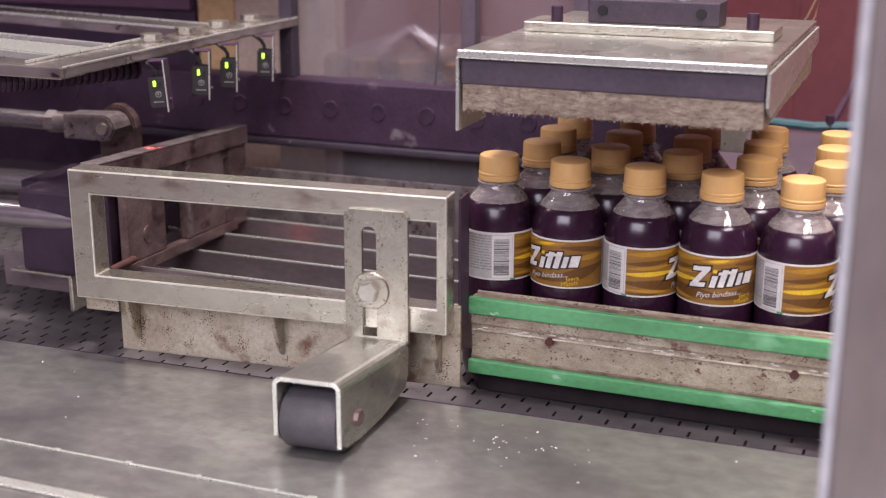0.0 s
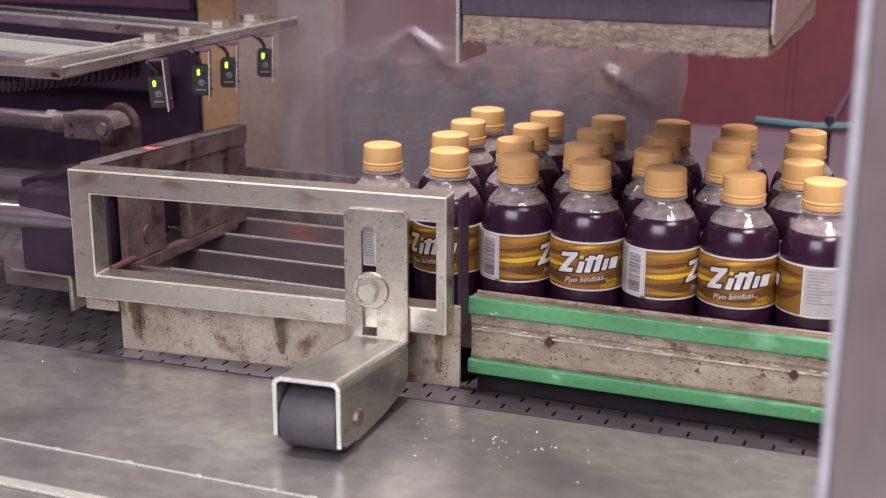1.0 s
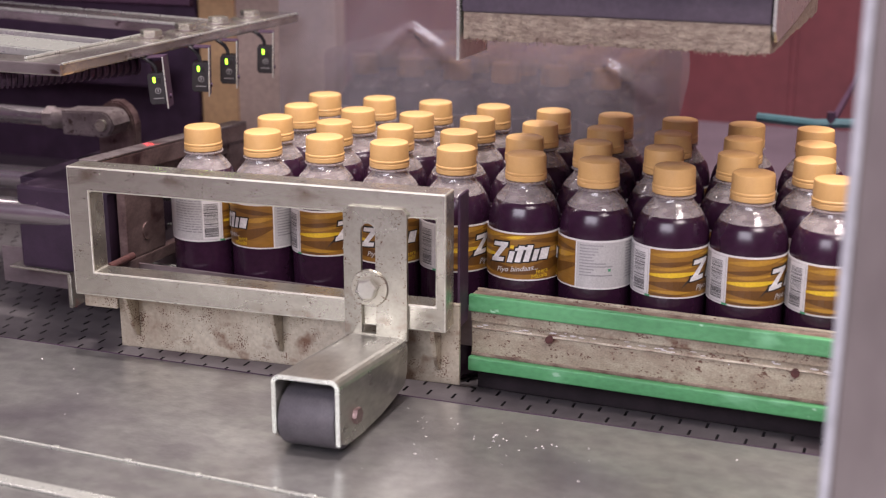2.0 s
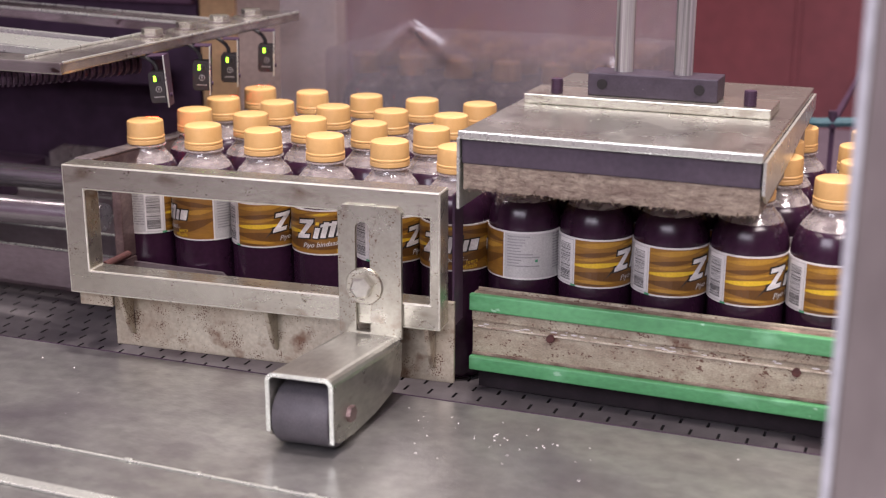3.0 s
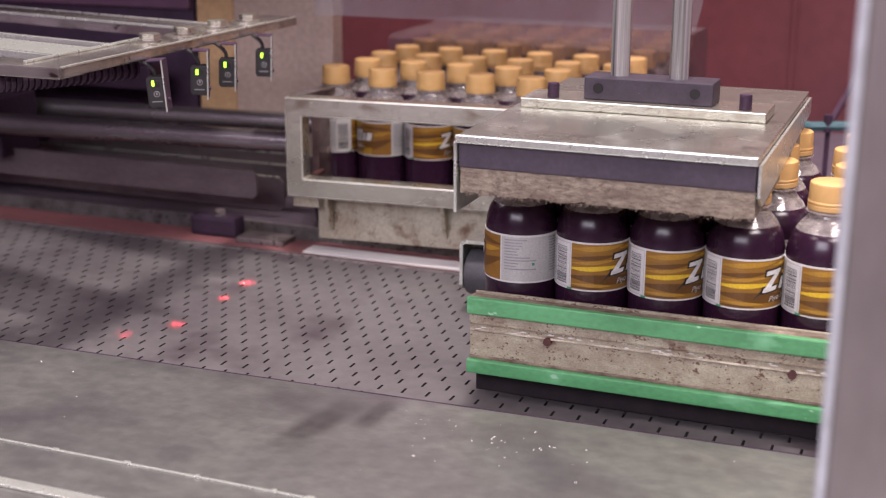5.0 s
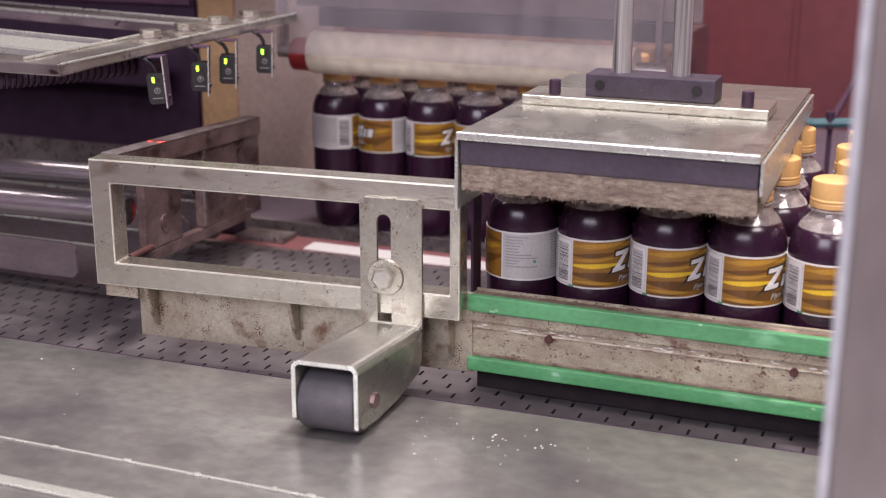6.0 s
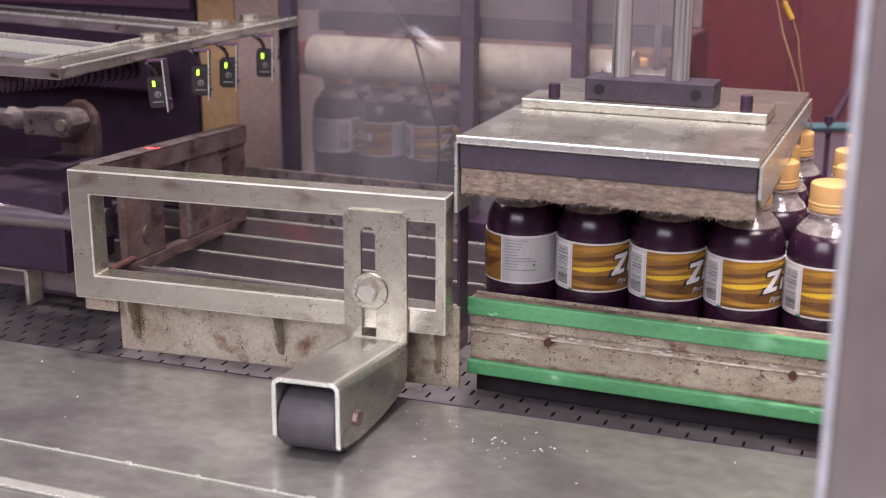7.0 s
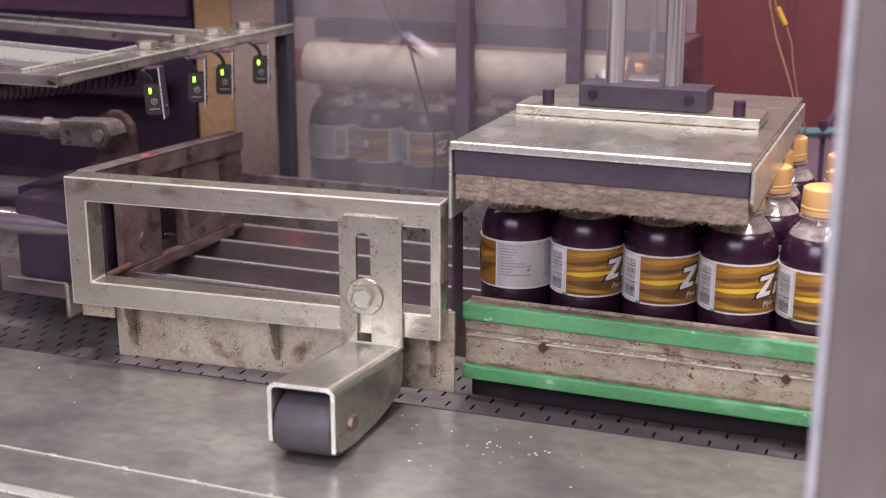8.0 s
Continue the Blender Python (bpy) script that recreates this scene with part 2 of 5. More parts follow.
LABEL_GOLD = mat("gold_print", (0.43, 0.225, 0.022), 0.38, 0.0, dark=(0.34, 0.17, 0.02), scale=60)
INK = mat("black_ink", (0.02, 0.018, 0.018), 0.5)
INK_GREY = mat("grey_ink", (0.36, 0.35, 0.35), 0.5)
INK_WHITE = mat("white_ink", (0.82, 0.80, 0.77), 0.45)
INK_GREEN = mat("green_ink", (0.05, 0.30, 0.15), 0.5)
SENSOR = mat("black_sensor_plastic", (0.030, 0.028, 0.030), 0.4)
LED = glow("green_lamp", (0.42, 1.0, 0.04), 3.2)
# pale non-metal tone that paints the bright highlight on the post's edge
POST_EDGE = mat("post_edge_highlight", (0.56, 0.58, 0.61), 0.30, 0.2, scale=8, amount=0.10)
# near-black tone that paints the shade under the guide rail
UNDER_RAIL_SHADE = mat("under_rail_shade", (0.016, 0.009, 0.012), 0.8, 0.0, dark=(0.008, 0.004, 0.006), scale=60, bump=0.2)
PLUM = mat("plum_painted_panel", (0.16, 0.075, 0.125), 0.5, 0.0, dark=(0.10, 0.045, 0.08), scale=4, bump=0.1)
MAROON = mat("maroon_painted_panel", (0.135, 0.032, 0.038), 0.5, 0.0, dark=(0.085, 0.02, 0.026), scale=3, bump=0.1)
CREAM = mat("cream_film_roll", (0.80, 0.74, 0.58), 0.5, 0.0, dark=(0.66, 0.60, 0.46), scale=6)
TAN = mat("tan_cardboard", (0.58, 0.36, 0.18), 0.8, 0.0, dark=(0.46, 0.28, 0.14), scale=12)
# the same cardboard with shade put into its colour
TAN_SHADE = mat("shaded_cardboard", (0.50, 0.37, 0.30), 0.8, 0.0, dark=(0.41, 0.30, 0.245), scale=12)
DULL_RAIL = mat("dull_mauve_rail", (0.125, 0.095, 0.118), 0.55, 0.2, dark=(0.09, 0.066, 0.084), scale=8)
MAUVE = mat("mauve_grey_panel", (0.24, 0.19, 0.19), 0.5, 0.2, dark=(0.16, 0.12, 0.125), scale=5)
TEAL = mat("teal_hose", (0.035, 0.12, 0.14), 0.45)
WIRE = mat("copper_wire", (0.30, 0.17, 0.10), 0.5)
WIRE_YELLOW = mat("yellow_tape", (0.65, 0.36, 0.04), 0.5)
PINK = mat("pink_teflon_tape", (0.27, 0.11, 0.11), 0.45, 0.0, dark=(0.15, 0.055, 0.06), scale=14, stretch=(0.5, 1, 1))
RED = mat("red_marking", (0.45, 0.03, 0.03), 0.5)
# unseen walls, made purple so that their bounce tints the shadows
WALL = mat("mauve_bounce_wall", (0.58, 0.36, 0.56), 0.8, 0.0, dark=(0.48, 0.28, 0.46), scale=2)
FLOOR = mat("concrete_floor", (0.20, 0.18, 0.17), 0.8, 0.0, dark=(0.13, 0.115, 0.11), scale=3)
ALUMINIUM = mat("aluminium_profile", (0.41, 0.375, 0.36), 0.30, 0.55, dark=(0.27, 0.23, 0.22), scale=5, stretch=(1, 1, 0.35))
FILM_DULL = clear("hazy_plastic_film", (0.88, 0.86, 0.87), 0.20, 0.04, 0.32, (0.35, 0.325, 0.345), 3.0, 0.22)
WRAP = clear("crumpled_wrapping_film", (0.84, 0.78, 0.80), 0.18, 0.05, 0.26, (0.20, 0.145, 0.15), 9.0, 0.10)


def smear(name, tone, rough):
    """Oily dirt that thins out to nothing at its rim."""
    m = bpy.data.materials.new(name)
    m.use_nodes = True
    nd, ln = m.node_tree.nodes, m.node_tree.links
    bs, out = nd["Principled BSDF"], nd["Material Output"]
    bs.inputs["Base Color"].default_value = (*tone, 1)
    bs.inputs["Roughness"].default_value = rough
    tc = nd.new("ShaderNodeTexCoord")
    sp = nd.new("ShaderNodeSeparateXYZ")
    ln.new(tc.outputs["UV"], sp.inputs[0])
    fade = []
    for axis, rim in (("X", 0.8), ("Y", 0.7)):
        sub = nd.new("ShaderNodeMath")
        sub.operation = "PINGPONG"
        sub.inputs[1].default_value = 0.5
        ln.new(sp.outputs[axis], sub.inputs[0])
        ease = nd.new("ShaderNodeMapRange")
        ease.interpolation_type = "SMOOTHSTEP"
        ease.inputs["From Max"].default_value = rim * 0.5
        ln.new(sub.outputs[0], ease.inputs["Value"])
        fade.append(ease.outputs[0])
    gr = nd.new("ShaderNodeMath")
    gr.operation = "MULTIPLY"
    ln.new(fade[0], gr.inputs[0])
    ln.new(fade[1], gr.inputs[1])
    no = nd.new("ShaderNodeTexNoise")
    no.inputs["Scale"].default_value, no.inputs["Detail"].default_value = 45, 4
    ln.new(tc.outputs["Object"], no.inputs["Vector"])
    mu = nd.new("ShaderNodeMath")
    mu.operation = "MULTIPLY"
    ln.new(gr.outputs[0], mu.inputs[0])
    ln.new(no.outputs["Fac"], mu.inputs[1])
    mr = nd.new("ShaderNodeMapRange")
    mr.inputs["From Min"].default_value, mr.inputs["From Max"].default_value, mr.inputs["To Max"].default_value = 0.0, 0.65, 0.55
    ln.new(mu.outputs[0], mr.inputs["Value"])
    tr = nd.new("ShaderNodeBsdfTransparent")
    mx = nd.new("ShaderNodeMixShader")
    ln.new(mr.outputs[0], mx.inputs[0])
    ln.new(tr.outputs[0], mx.inputs[1])
    ln.new(bs.outputs[0], mx.inputs[2])
    ln.new(mx.outputs[0], out.inputs[0])
    return m


OIL = smear("oily_smear", (0.055, 0.045, 0.048), 0.35)


# ---------------------------------------------------------------- mesh tools
def empty(name, x=0, y=0, z=0):
    ob = new(name)
    ob.location = (x, y, z)
    return ob


def part(name, bm, material, parent, label="", smooth=False):
    me = bpy.data.meshes.new(name)
    bmesh.ops.recalc_face_normals(bm, faces=bm.faces)
    if smooth:
        for fc in bm.faces:
            fc.smooth = True
        for ed in bm.edges:
            if len(ed.link_faces) == 2 and ed.calc_face_angle(0) > 0.6:
                ed.smooth = False
    bm.to_mesh(me)
    bm.free()
    for m in (material if isinstance(material, (list, tuple)) else [material]):
        me.materials.append(m)
    ob = new(name, me)
    ob.parent = parent
    if label:
        ob["label"] = label
    return ob


def add_box(bm, lo, hi, bevel=0.0):
    verts = [bm.verts.new((x, y, z)) for x in (lo[0], hi[0]) for y in (lo[1], hi[1]) for z in (lo[2], hi[2])]
    f = [(0, 1, 3, 2), (4, 6, 7, 5), (0, 4, 5, 1), (2, 3, 7, 6), (0, 2, 6, 4), (1, 5, 7, 3)]
    faces = [bm.faces.new([verts[i] for i in q]) for q in f]
    if bevel:
        edges = list({e for fc in faces for e in fc.edges})
        bmesh.ops.bevel(bm, geom=edges, offset=bevel, segments=2, affect="EDGES", profile=0.6)
    return bm


def box(lo, hi, bevel=0.0):
    return add_box(bmesh.new(), lo, hi, bevel)


def add_rod(bm, a, b, r, seg=20, r2=None):
    a, b = Vector(a), Vector(b)
    q = (b - a).to_track_quat("Z", "Y").to_matrix()
    r2 = r if r2 is None else r2
    ra, rb = [], []
    for i in range(seg):
        t = 2 * math.pi * i / seg
        d = q @ Vector((math.cos(t), math.sin(t), 0))
        ra.append(bm.verts.new(a + d * r))
        rb.append(bm.verts.new(b + d * r2))
    for i in range(seg):
        j = (i + 1) % seg
        bm.faces.new((ra[i], ra[j], rb[j], rb[i]))
    bm.faces.new(list(reversed(ra)))
    bm.faces.new(rb)
    return bm


def rod(a, b, r, seg=20, r2=None):
    return add_rod(bmesh.new(), a, b, r, seg, r2)


def lathe(profile, seg=28, bm=None):
    bm = bm or bmesh.new()
    rings = []
    for r, z in profile:
        if r < 1e-5:
            rings.append([bm.verts.new((0, 0, z))])
        else:
            rings.append([bm.verts.new((r * math.cos(2 * math.pi * i / seg), r * math.sin(2 * math.pi * i / seg), z)) for i in range(seg)])
    for a, b in zip(rings, rings[1:]):
        for i in range(seg):
            j = (i + 1) % seg
            if len(a) == 1 and len(b) > 1:
                bm.faces.new((a[0], b[j], b[i]))
            elif len(b) == 1 and len(a) > 1:
                bm.faces.new((a[i], a[j], b[0]))
            elif len(a) > 1:
                bm.faces.new((a[i], a[j], b[j], b[i]))
    return bm


def prism(outline, axis, lo, hi, bm=None, bevel=0.0):
    """Extrude a flat outline along an axis; outline in the two other axes in order."""
    bm = bm or bmesh.new()

    def put(p, v):
        return {"x": (v, p[0], p[1]), "y": (p[0], v, p[1]), "z": (p[0], p[1], v)}[axis]
    a = [bm.verts.new(put(p, lo)) for p in outline]
    b = [bm.verts.new(put(p, hi)) for p in outline]
    n = len(outline)
    faces = [bm.faces.new(a), bm.faces.new(list(reversed(b)))]
    for i in range(n):
        j = (i + 1) % n
        faces.append(bm.faces.new((a[i], b[i], b[j], a[j])))
    if bevel:
        bmesh.ops.bevel(bm, geom=[e for e in {e for fc in faces[:2] for e in fc.edges}], offset=bevel, segments=2, affect="EDGES")
    return bm


def tube_path(points, r, seg=8, bm=None):
    bm = bm or bmesh.new()
    pts = [Vector(p) for p in points]
    rings = []
    for i, p in enumerate(pts):
        d = (pts[min(i + 1, len(pts) - 1)] - pts[max(i - 1, 0)]).normalized()
        q = d.to_track_quat("Z", "Y").to_matrix()
        rings.append([bm.verts.new(p + q @ Vector((r * math.cos(2 * math.pi * k / seg), r * math.sin(2 * math.pi * k / seg), 0))) for k in range(seg)])
    for a, b in zip(rings, rings[1:]):
        for i in range(seg):
            j = (i + 1) % seg
            bm.faces.new((a[i], a[j], b[j], b[i]))
    bm.faces.new(list(reversed(rings[0])))
    bm.faces.new(rings[-1])
    return bm


# ---------------------------------------------------------------- hall
def hall():
    def slab(name, lo, hi, m):
        return tagged(part(name, box(lo, hi), m, None), kind="structure")
    slab("floor", (-5, -4, -0.95), (4, 6, -0.9), FLOOR)
    slab("wall_north", (-5, 4.0, -0.9), (4, 4.15, 3.2), WALL)
    slab("wall_south", (-5, -4.15, -0.9), (4, -4, 3.2), WALL)
    slab("wall_west", (-5.15, -4, -0.9), (-5, 4, 3.2), WALL)
    slab("wall_east", (4, -4, -0.9), (4.15, 4, 3.2), WALL)
    slab("ceiling", (-5, -4, 3.2), (4, 4, 3.3), WALL)


hall()


def machine_table():
    t = tagged(empty("machine_table"), "scuffed steel machine table with a welded front seam", "machine table")
    part("table_sheet", prism([(-1.6, 0.637), (0.5, 0.637), (0.5, 0.8235), (-1.6, 0.7660)], "z", 0.0085, 0.013, bevel=0.0006), STEEL_DECK, t)
    part("grimy_edge", prism([(-1.6, 0.7648), (0.5, 0.8223), (0.5, 0.8232), (-1.6, 0.7657)], "z", 0.0130, 0.0134), DARK_IRON, t, "grimy back edge")
    part("front_sheet", box((-1.6, 0.30, 0.0080), (0.5, 0.6335, 0.0125), 0.0006), STEEL_DECK, t)
    seam = part("seam", box((-1.6, 0.6340, 0.0085), (0.5, 0.6362, 0.0136), 0.0005), STEEL_BRIGHT, t, "pale welded seam")
    rw = random.Random(8)
    for k in range(26):
        x = -1.2 + k * 0.055 + rw.uniform(-0.02, 0.02)
        n = rw.uniform(0.0025, 0.007)
        part("weld_bead", box((x, 0.6334, 0.0126), (x + n, 0.6368, 0.0136 + rw.uniform(0.0003, 0.0009)), 0.0006), STEEL_BRIGHT, seam)
    part("folded_edge", box((-1.6, 0.579, 0.0126), (0.5, 0.5885, 0.0145), 0.0008), STEEL_BRIGHT, t, "bright folded steel edge")
    # oily tracks where the roller runs
    for x, y, w, n, a in ((-0.379, 0.736, 0.019, 0.056, -10), (-0.348, 0.764, 0.012, 0.034, -4)):
        ca, sa = math.cos(radians(a)), math.sin(radians(a))
        bm = bmesh.new()
        uv = bm.loops.layers.uv.new("UVMap")
        corners = ((-1, -1), (1, -1), (1, 1), (-1, 1))
        fc = bm.faces.new([bm.verts.new((x + p * w * ca - q * n * sa, y + p * w * sa + q * n * ca, 0.01315)) for p, q in corners])
        for lp, (p, q) in zip(fc.loops, corners):
            lp[uv].uv = (p * 0.5 + 0.5, q * 0.5 + 0.5)
        part("oil_smear", bm, OIL, t, "dark oily smear")
    part("apron", box((-1.6, 0.30, -0.35), (0.5, 1.6, -0.04)), DARK_IRON, t)
    for x in (-1.5, 0.4):
        for y in (0.36, 1.5):
            part("leg", box((x - 0.03, y - 0.03, -0.9), (x + 0.03, y + 0.03, -0.35), 0.003), DARK_IRON, t)
    return t


machine_table()


def mesh_belt():
    """Flat plastic belt with staggered slots cut through it."""
    b = tagged(empty("conveyor_belt"), "grey slotted plastic conveyor belt flush with the table", "conveyor belt")
    bm = bmesh.new()
    px, py, y0, y1 = 0.0195, 0.0165, 0.732, 1.128
    sw, sl = 0.0020, 0.0092
    rows = round((y1 - y0) / py)
    for j in range(rows):
        ya = y0 + 0.0025 + j * py
        off = px / 2 * (j % 2)
        for i in range(-33, 33):
            xa = i * px + off - 0.35
            hx0, hy0 = xa + px / 2 - sw / 2, ya + 0.003
            hx1, hy1 = hx0 + sw, hy0 + sl
            v = [bm.verts.new((x, y, 0)) for x, y in ((xa, ya), (xa + px, ya), (xa + px, ya + py), (xa, ya + py),
                                                      (hx0, hy0), (hx1, hy0), (hx1, hy1), (hx0, hy1))]
            w = [bm.verts.new((p.co.x, p.co.y, -0.004)) for p in v[4:]]
            for k in range(4):
                n = (k + 1) % 4
                bm.faces.new((v[k], v[n], v[4 + n], v[4 + k]))
                # slot walls are painted near-black for the shade in them
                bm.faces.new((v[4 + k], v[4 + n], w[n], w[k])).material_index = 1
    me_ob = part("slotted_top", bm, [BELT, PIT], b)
    me_ob["kind"] = "stuff"
    # near-black box added below, so the slots read as deep shade
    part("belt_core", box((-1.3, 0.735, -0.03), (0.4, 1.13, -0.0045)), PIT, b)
    part("edge_strip", box((-1.6, 1.128, -0.02), (0.4, 1.135, 0.0015), 0.0006), DULL_STEEL, b)


mesh_belt()


def guard_rail():
    g = tagged(empty("guide_rail"), "chipped beige steel guide rail edged with green plastic strips", "guide rail")
    x0, x1, y = -0.311, 0.15, 0.846
    zt, zb = 0.0795, 0.0210
    part("rail_body", box((x0 + 0.001, y + 0.003, zb + 0.010), (x1, y + 0.011, zt - 0.012), 0.001), BEIGE_RUST, g)
    part("rail_ridge", prism([(y + 0.0016, 0.0535), (y + 0.004, 0.0550), (y + 0.004, 0.0520)], "x", x0 + 0.002, x1), BEIGE_PALE, g, "chipped pale ridge")
    part("rail_lip", box((x0 + 0.001, y + 0.0012, 0.0585), (x1, y + 0.0045, 0.0665), 0.001), BEIGE_RUST, g)
    part("green_strip", box((x0, y - 0.002, zt - 0.0125), (x1, y + 0.0035, zt), 0.0012), GREEN, g, "green plastic wear strip")
    part("green_strip", box((x0, y - 0.002, zb), (x1, y + 0.0035, zb + 0.0105), 0.0012), GREEN, g, "green plastic wear strip")
    part("top_flange", box((x0 + 0.001, y + 0.0036, zt - 0.0030), (x1, y + 0.0119, zt - 0.0006), 0.0005), RUST, g, "rusty top flange")
    # added plate, no real part: its black stands in for under-rail shade
    part("guide_plate", box((x0 + 0.002, y + 0.0147, 0.0020), (x1, y + 0.0157, zb + 0.012), 0.0003), UNDER_RAIL_SHADE, g, "added near-black plate for the shade under the rail")
    part("back_plate", box((x0 + 0.002, y + 0.012, zb), (x1, y + 0.0145, zt + 0.0012), 0.0006), BEIGE_RUST, g)
    part("rust_seam", box((x0 + 0.001, y + 0.0022, zt - 0.0158), (x1, y + 0.0036, zt - 0.0126), 0.0006), RUST, g, "dark rusty seam")
    part("rust_seam", box((x0 + 0.001, y + 0.0022, zb + 0.0106), (x1, y + 0.0036, zb + 0.0130), 0.0006), RUST, g, "dark rusty seam")
    for x in (-0.078, -0.25):
        part("screw", rod((x, y + 0.0035, 0.052), (x, y + 0.0002, 0.052), 0.0030, 12), RED_RUST, g, "rusty screw head")
    # flaked paint along the ridge
    rf = random.Random(21)
    bm = bmesh.new()
    for k in range(60):
        x, z = rf.uniform(x0 + 0.004, 0.06), rf.gauss(0.0550, 0.0016)
        w, h, n = rf.uniform(0.0006, 0.0040), rf.uniform(0.0003, 0.0009), 7
        ring = [(x + w * math.cos(6.283 * i / n) * rf.uniform(0.5, 1), z + h * math.sin(6.283 * i / n) * rf.uniform(0.5, 1)) for i in range(n)]
        prism(ring, "y", y + 0.0027, y + 0.0036, bm)
    part("paint_chip", bm, LABEL, g, "pale chipped paint")["kind"] = "stuff"
    part("rail_bracket", box((0.06, y + 0.0146, 0.0), (0.09, y + 0.020, 0.06), 0.001), BEIGE_RUST, g)


guard_rail()


def door_column():
    c = tagged(empty("machine_post"), "pale aluminium door post close to the lens", "post")
    part("post_profile", box((-0.0310, 0.50, -0.9), (0.04, 0.545, 2.2), 0.004), ALUMINIUM, c)
    part("post_trim", box((-0.0328, 0.497, -0.9), (-0.0288, 0.5, 2.2), 0.0008), POST_EDGE, c, "pale edge trim, highlight in its colour")


door_column()


def crumbs():
    """Pale plastic crumbs scattered on the table by the belt edge."""
    bm = bmesh.new()
    rg = random.Random(3)
    for k in range(52):
        x, y = (rg.gauss(-0.265, 0.035), rg.gauss(0.755, 0.02)) if k < 40 else (rg.uniform(-0.75, -0.05), rg.uniform(0.62, 0.80))
        if y > 0.785:
            continue
        r = rg.uniform(0.00016, 0.0005)
        a = rg.uniform(0, 3)
        e = rg.uniform(1, 3.2)
        v = [bm.verts.new((x + r * (e * math.cos(a) * p - math.sin(a) * q), y + r * (e * math.sin(a) * p + math.cos(a) * q), 0.0131 + w)) for p, q, w in ((-1, -1, 0), (1, -1, 0), (1, 1, 0), (-1, 1, 0), (0, 0, r))]
        for i in range(4):
            bm.faces.new((v[i], v[(i + 1) % 4], v[4]))
    ob = tagged(part("crumbs", bm, LABEL, None), "pale plastic crumbs on the steel table", "debris", kind="stuff")
    return ob


crumbs()


# ---------------------------------------------------------------- push carriage
HOME = (-0.601, 0.777, 0.0)
SKEW = 0.082


def skewed(bm):
    """The arms run a little askew of the front frame."""
    for v in bm.verts:
        v.co.x += SKEW * v.co.y
    return bm


def rising(bm):
    """The housing's top rises a little towards the front."""
    for v in bm.verts:
        if v.co.z > 0.045:
            v.co.z -= 0.078 * v.co.y
    return bm


def raked(bm):
    """The side frame splays outwards and falls towards the back."""
    for v in bm.verts:
        v.co.x -= 0.060 * (v.co.y - 0.01)
        v.co.z -= 0.085 * (v.co.y - 0.01)
    return bm


def push_carriage():
    c = tagged(empty("push_carriage"), "worn steel push carriage with an open rectangular front frame", "carriage")
    D = 0.020
    xl, xr, zt, zb = -0.0032, 0.2912, 0.1642, 0.0645
    part("front_frame", welded_frame(xl, xr, zb, zt, 0.0145, 0.2836, 0.0832, 0.1458, D), [STEEL, ARRIS], c, "worn welded steel front frame")
    part("pusher_sheet", box((0.0215, 0.020, 0.0182), (0.2955, 0.0235, 0.080), 0.0008), SHEET, c, "rust-speckled pusher sheet")
    part("folded_end", box((0.2925, 0.0236, 0.060), (0.2945, 0.046, 0.158), 0.0008), DARK_IRON, c, "dark folded end plate")
    for x in (0.0355, 0.1555, 0.2785):
        part("gusset", prism([(0.0015, 0.0646), (0.020, 0.0646), (0.020, 0.0285), (0.0165, 0.0300), (0.0095, 0.0420), (0.0045, 0.0570)], "x", x, x + 0.0032, bevel=0.0006), SHEET, c)
    # left side frame running back
    part("side_bar", raked(box((-0.002, D, 0.1480), (0.011, 0.318, 0.1640), 0.0012)), BROWN_STEEL, c, "brown-stained side bar")
    part("side_foot", raked(box((0.0, D, 0.0665), (0.009, 0.290, 0.0765), 0.001)), BROWN_STEEL, c, "rusty lower side bar")
    for ya, yb, za, zb in ((0.066, 0.134, 0.0770, 0.1485), (0.178, 0.262, 0.0770, 0.1485), (0.2625, 0.2775, 0.0770, 0.0900), (0.278, 0.318, 0.0700, 0.1485)):
        part("side_plate", raked(box((0.0005, ya, za), (0.0085, yb, zb), 0.0012)), BROWN_STEEL, c)
    part("plate_lip", raked(box((0.0084, 0.1785, 0.0780), (0.0105, 0.1840, 0.1475), 0.0006)), DULL_STEEL, c, "pale worn plate lip")
    # paler steel than the bar: the lit top face is put into the colour
    part("top_flange", raked(box((-0.0045, D + 0.001, 0.1642), (0.0112, 0.318, 0.1656), 0.0005)), DULL_STEEL, c, "top flange, paler for its lit face")
    part("clamp_screw", raked(rod((0.0085, 0.100, 0.096), (0.0094, 0.100, 0.096), 0.0075, 24)), BROWN_STEEL, c, "rusty clamp screw")
    part("side_web", raked(box((0.0015, 0.134, 0.139), (0.0075, 0.2775, 0.1482), 0.001)), BROWN_STEEL, c)
    part("rusty_pin", raked(rod((0.010, 0.030, 0.0795), (0.011, 0.068, 0.0810), 0.0030, 12)), RED_RUST, c, "rusty adjusting pin")
    part("corner_lug", box((0.0005, 0.006, 0.0535), (0.0285, 0.009, 0.0643), 0.0008), SHEET, c)
    # slotted bracket
    bx0, bx1 = 0.2174, 0.2640
    b = part("slotted_bracket", slotted_plate(bx0, bx1, 0.0565, 0.1520, 0.2302, 0.2410, 0.0600, 0.1405, -0.0035, -0.0003), BRACKET, c, "slotted steel bracket")
    part("washer", lathe_y(0.2368, -0.0035, 0.0940, [(0.0052, 0), (0.0136, 0), (0.0138, 0.0006), (0.0131, 0.0018), (0.0052, 0.0018)]), STEEL, b)
    part("hex_bolt", hexa(0.2360, -0.0053, 0.0940, 0.0082, 0.006), STEEL_CLEAN, b, "steel hexagon bolt head")
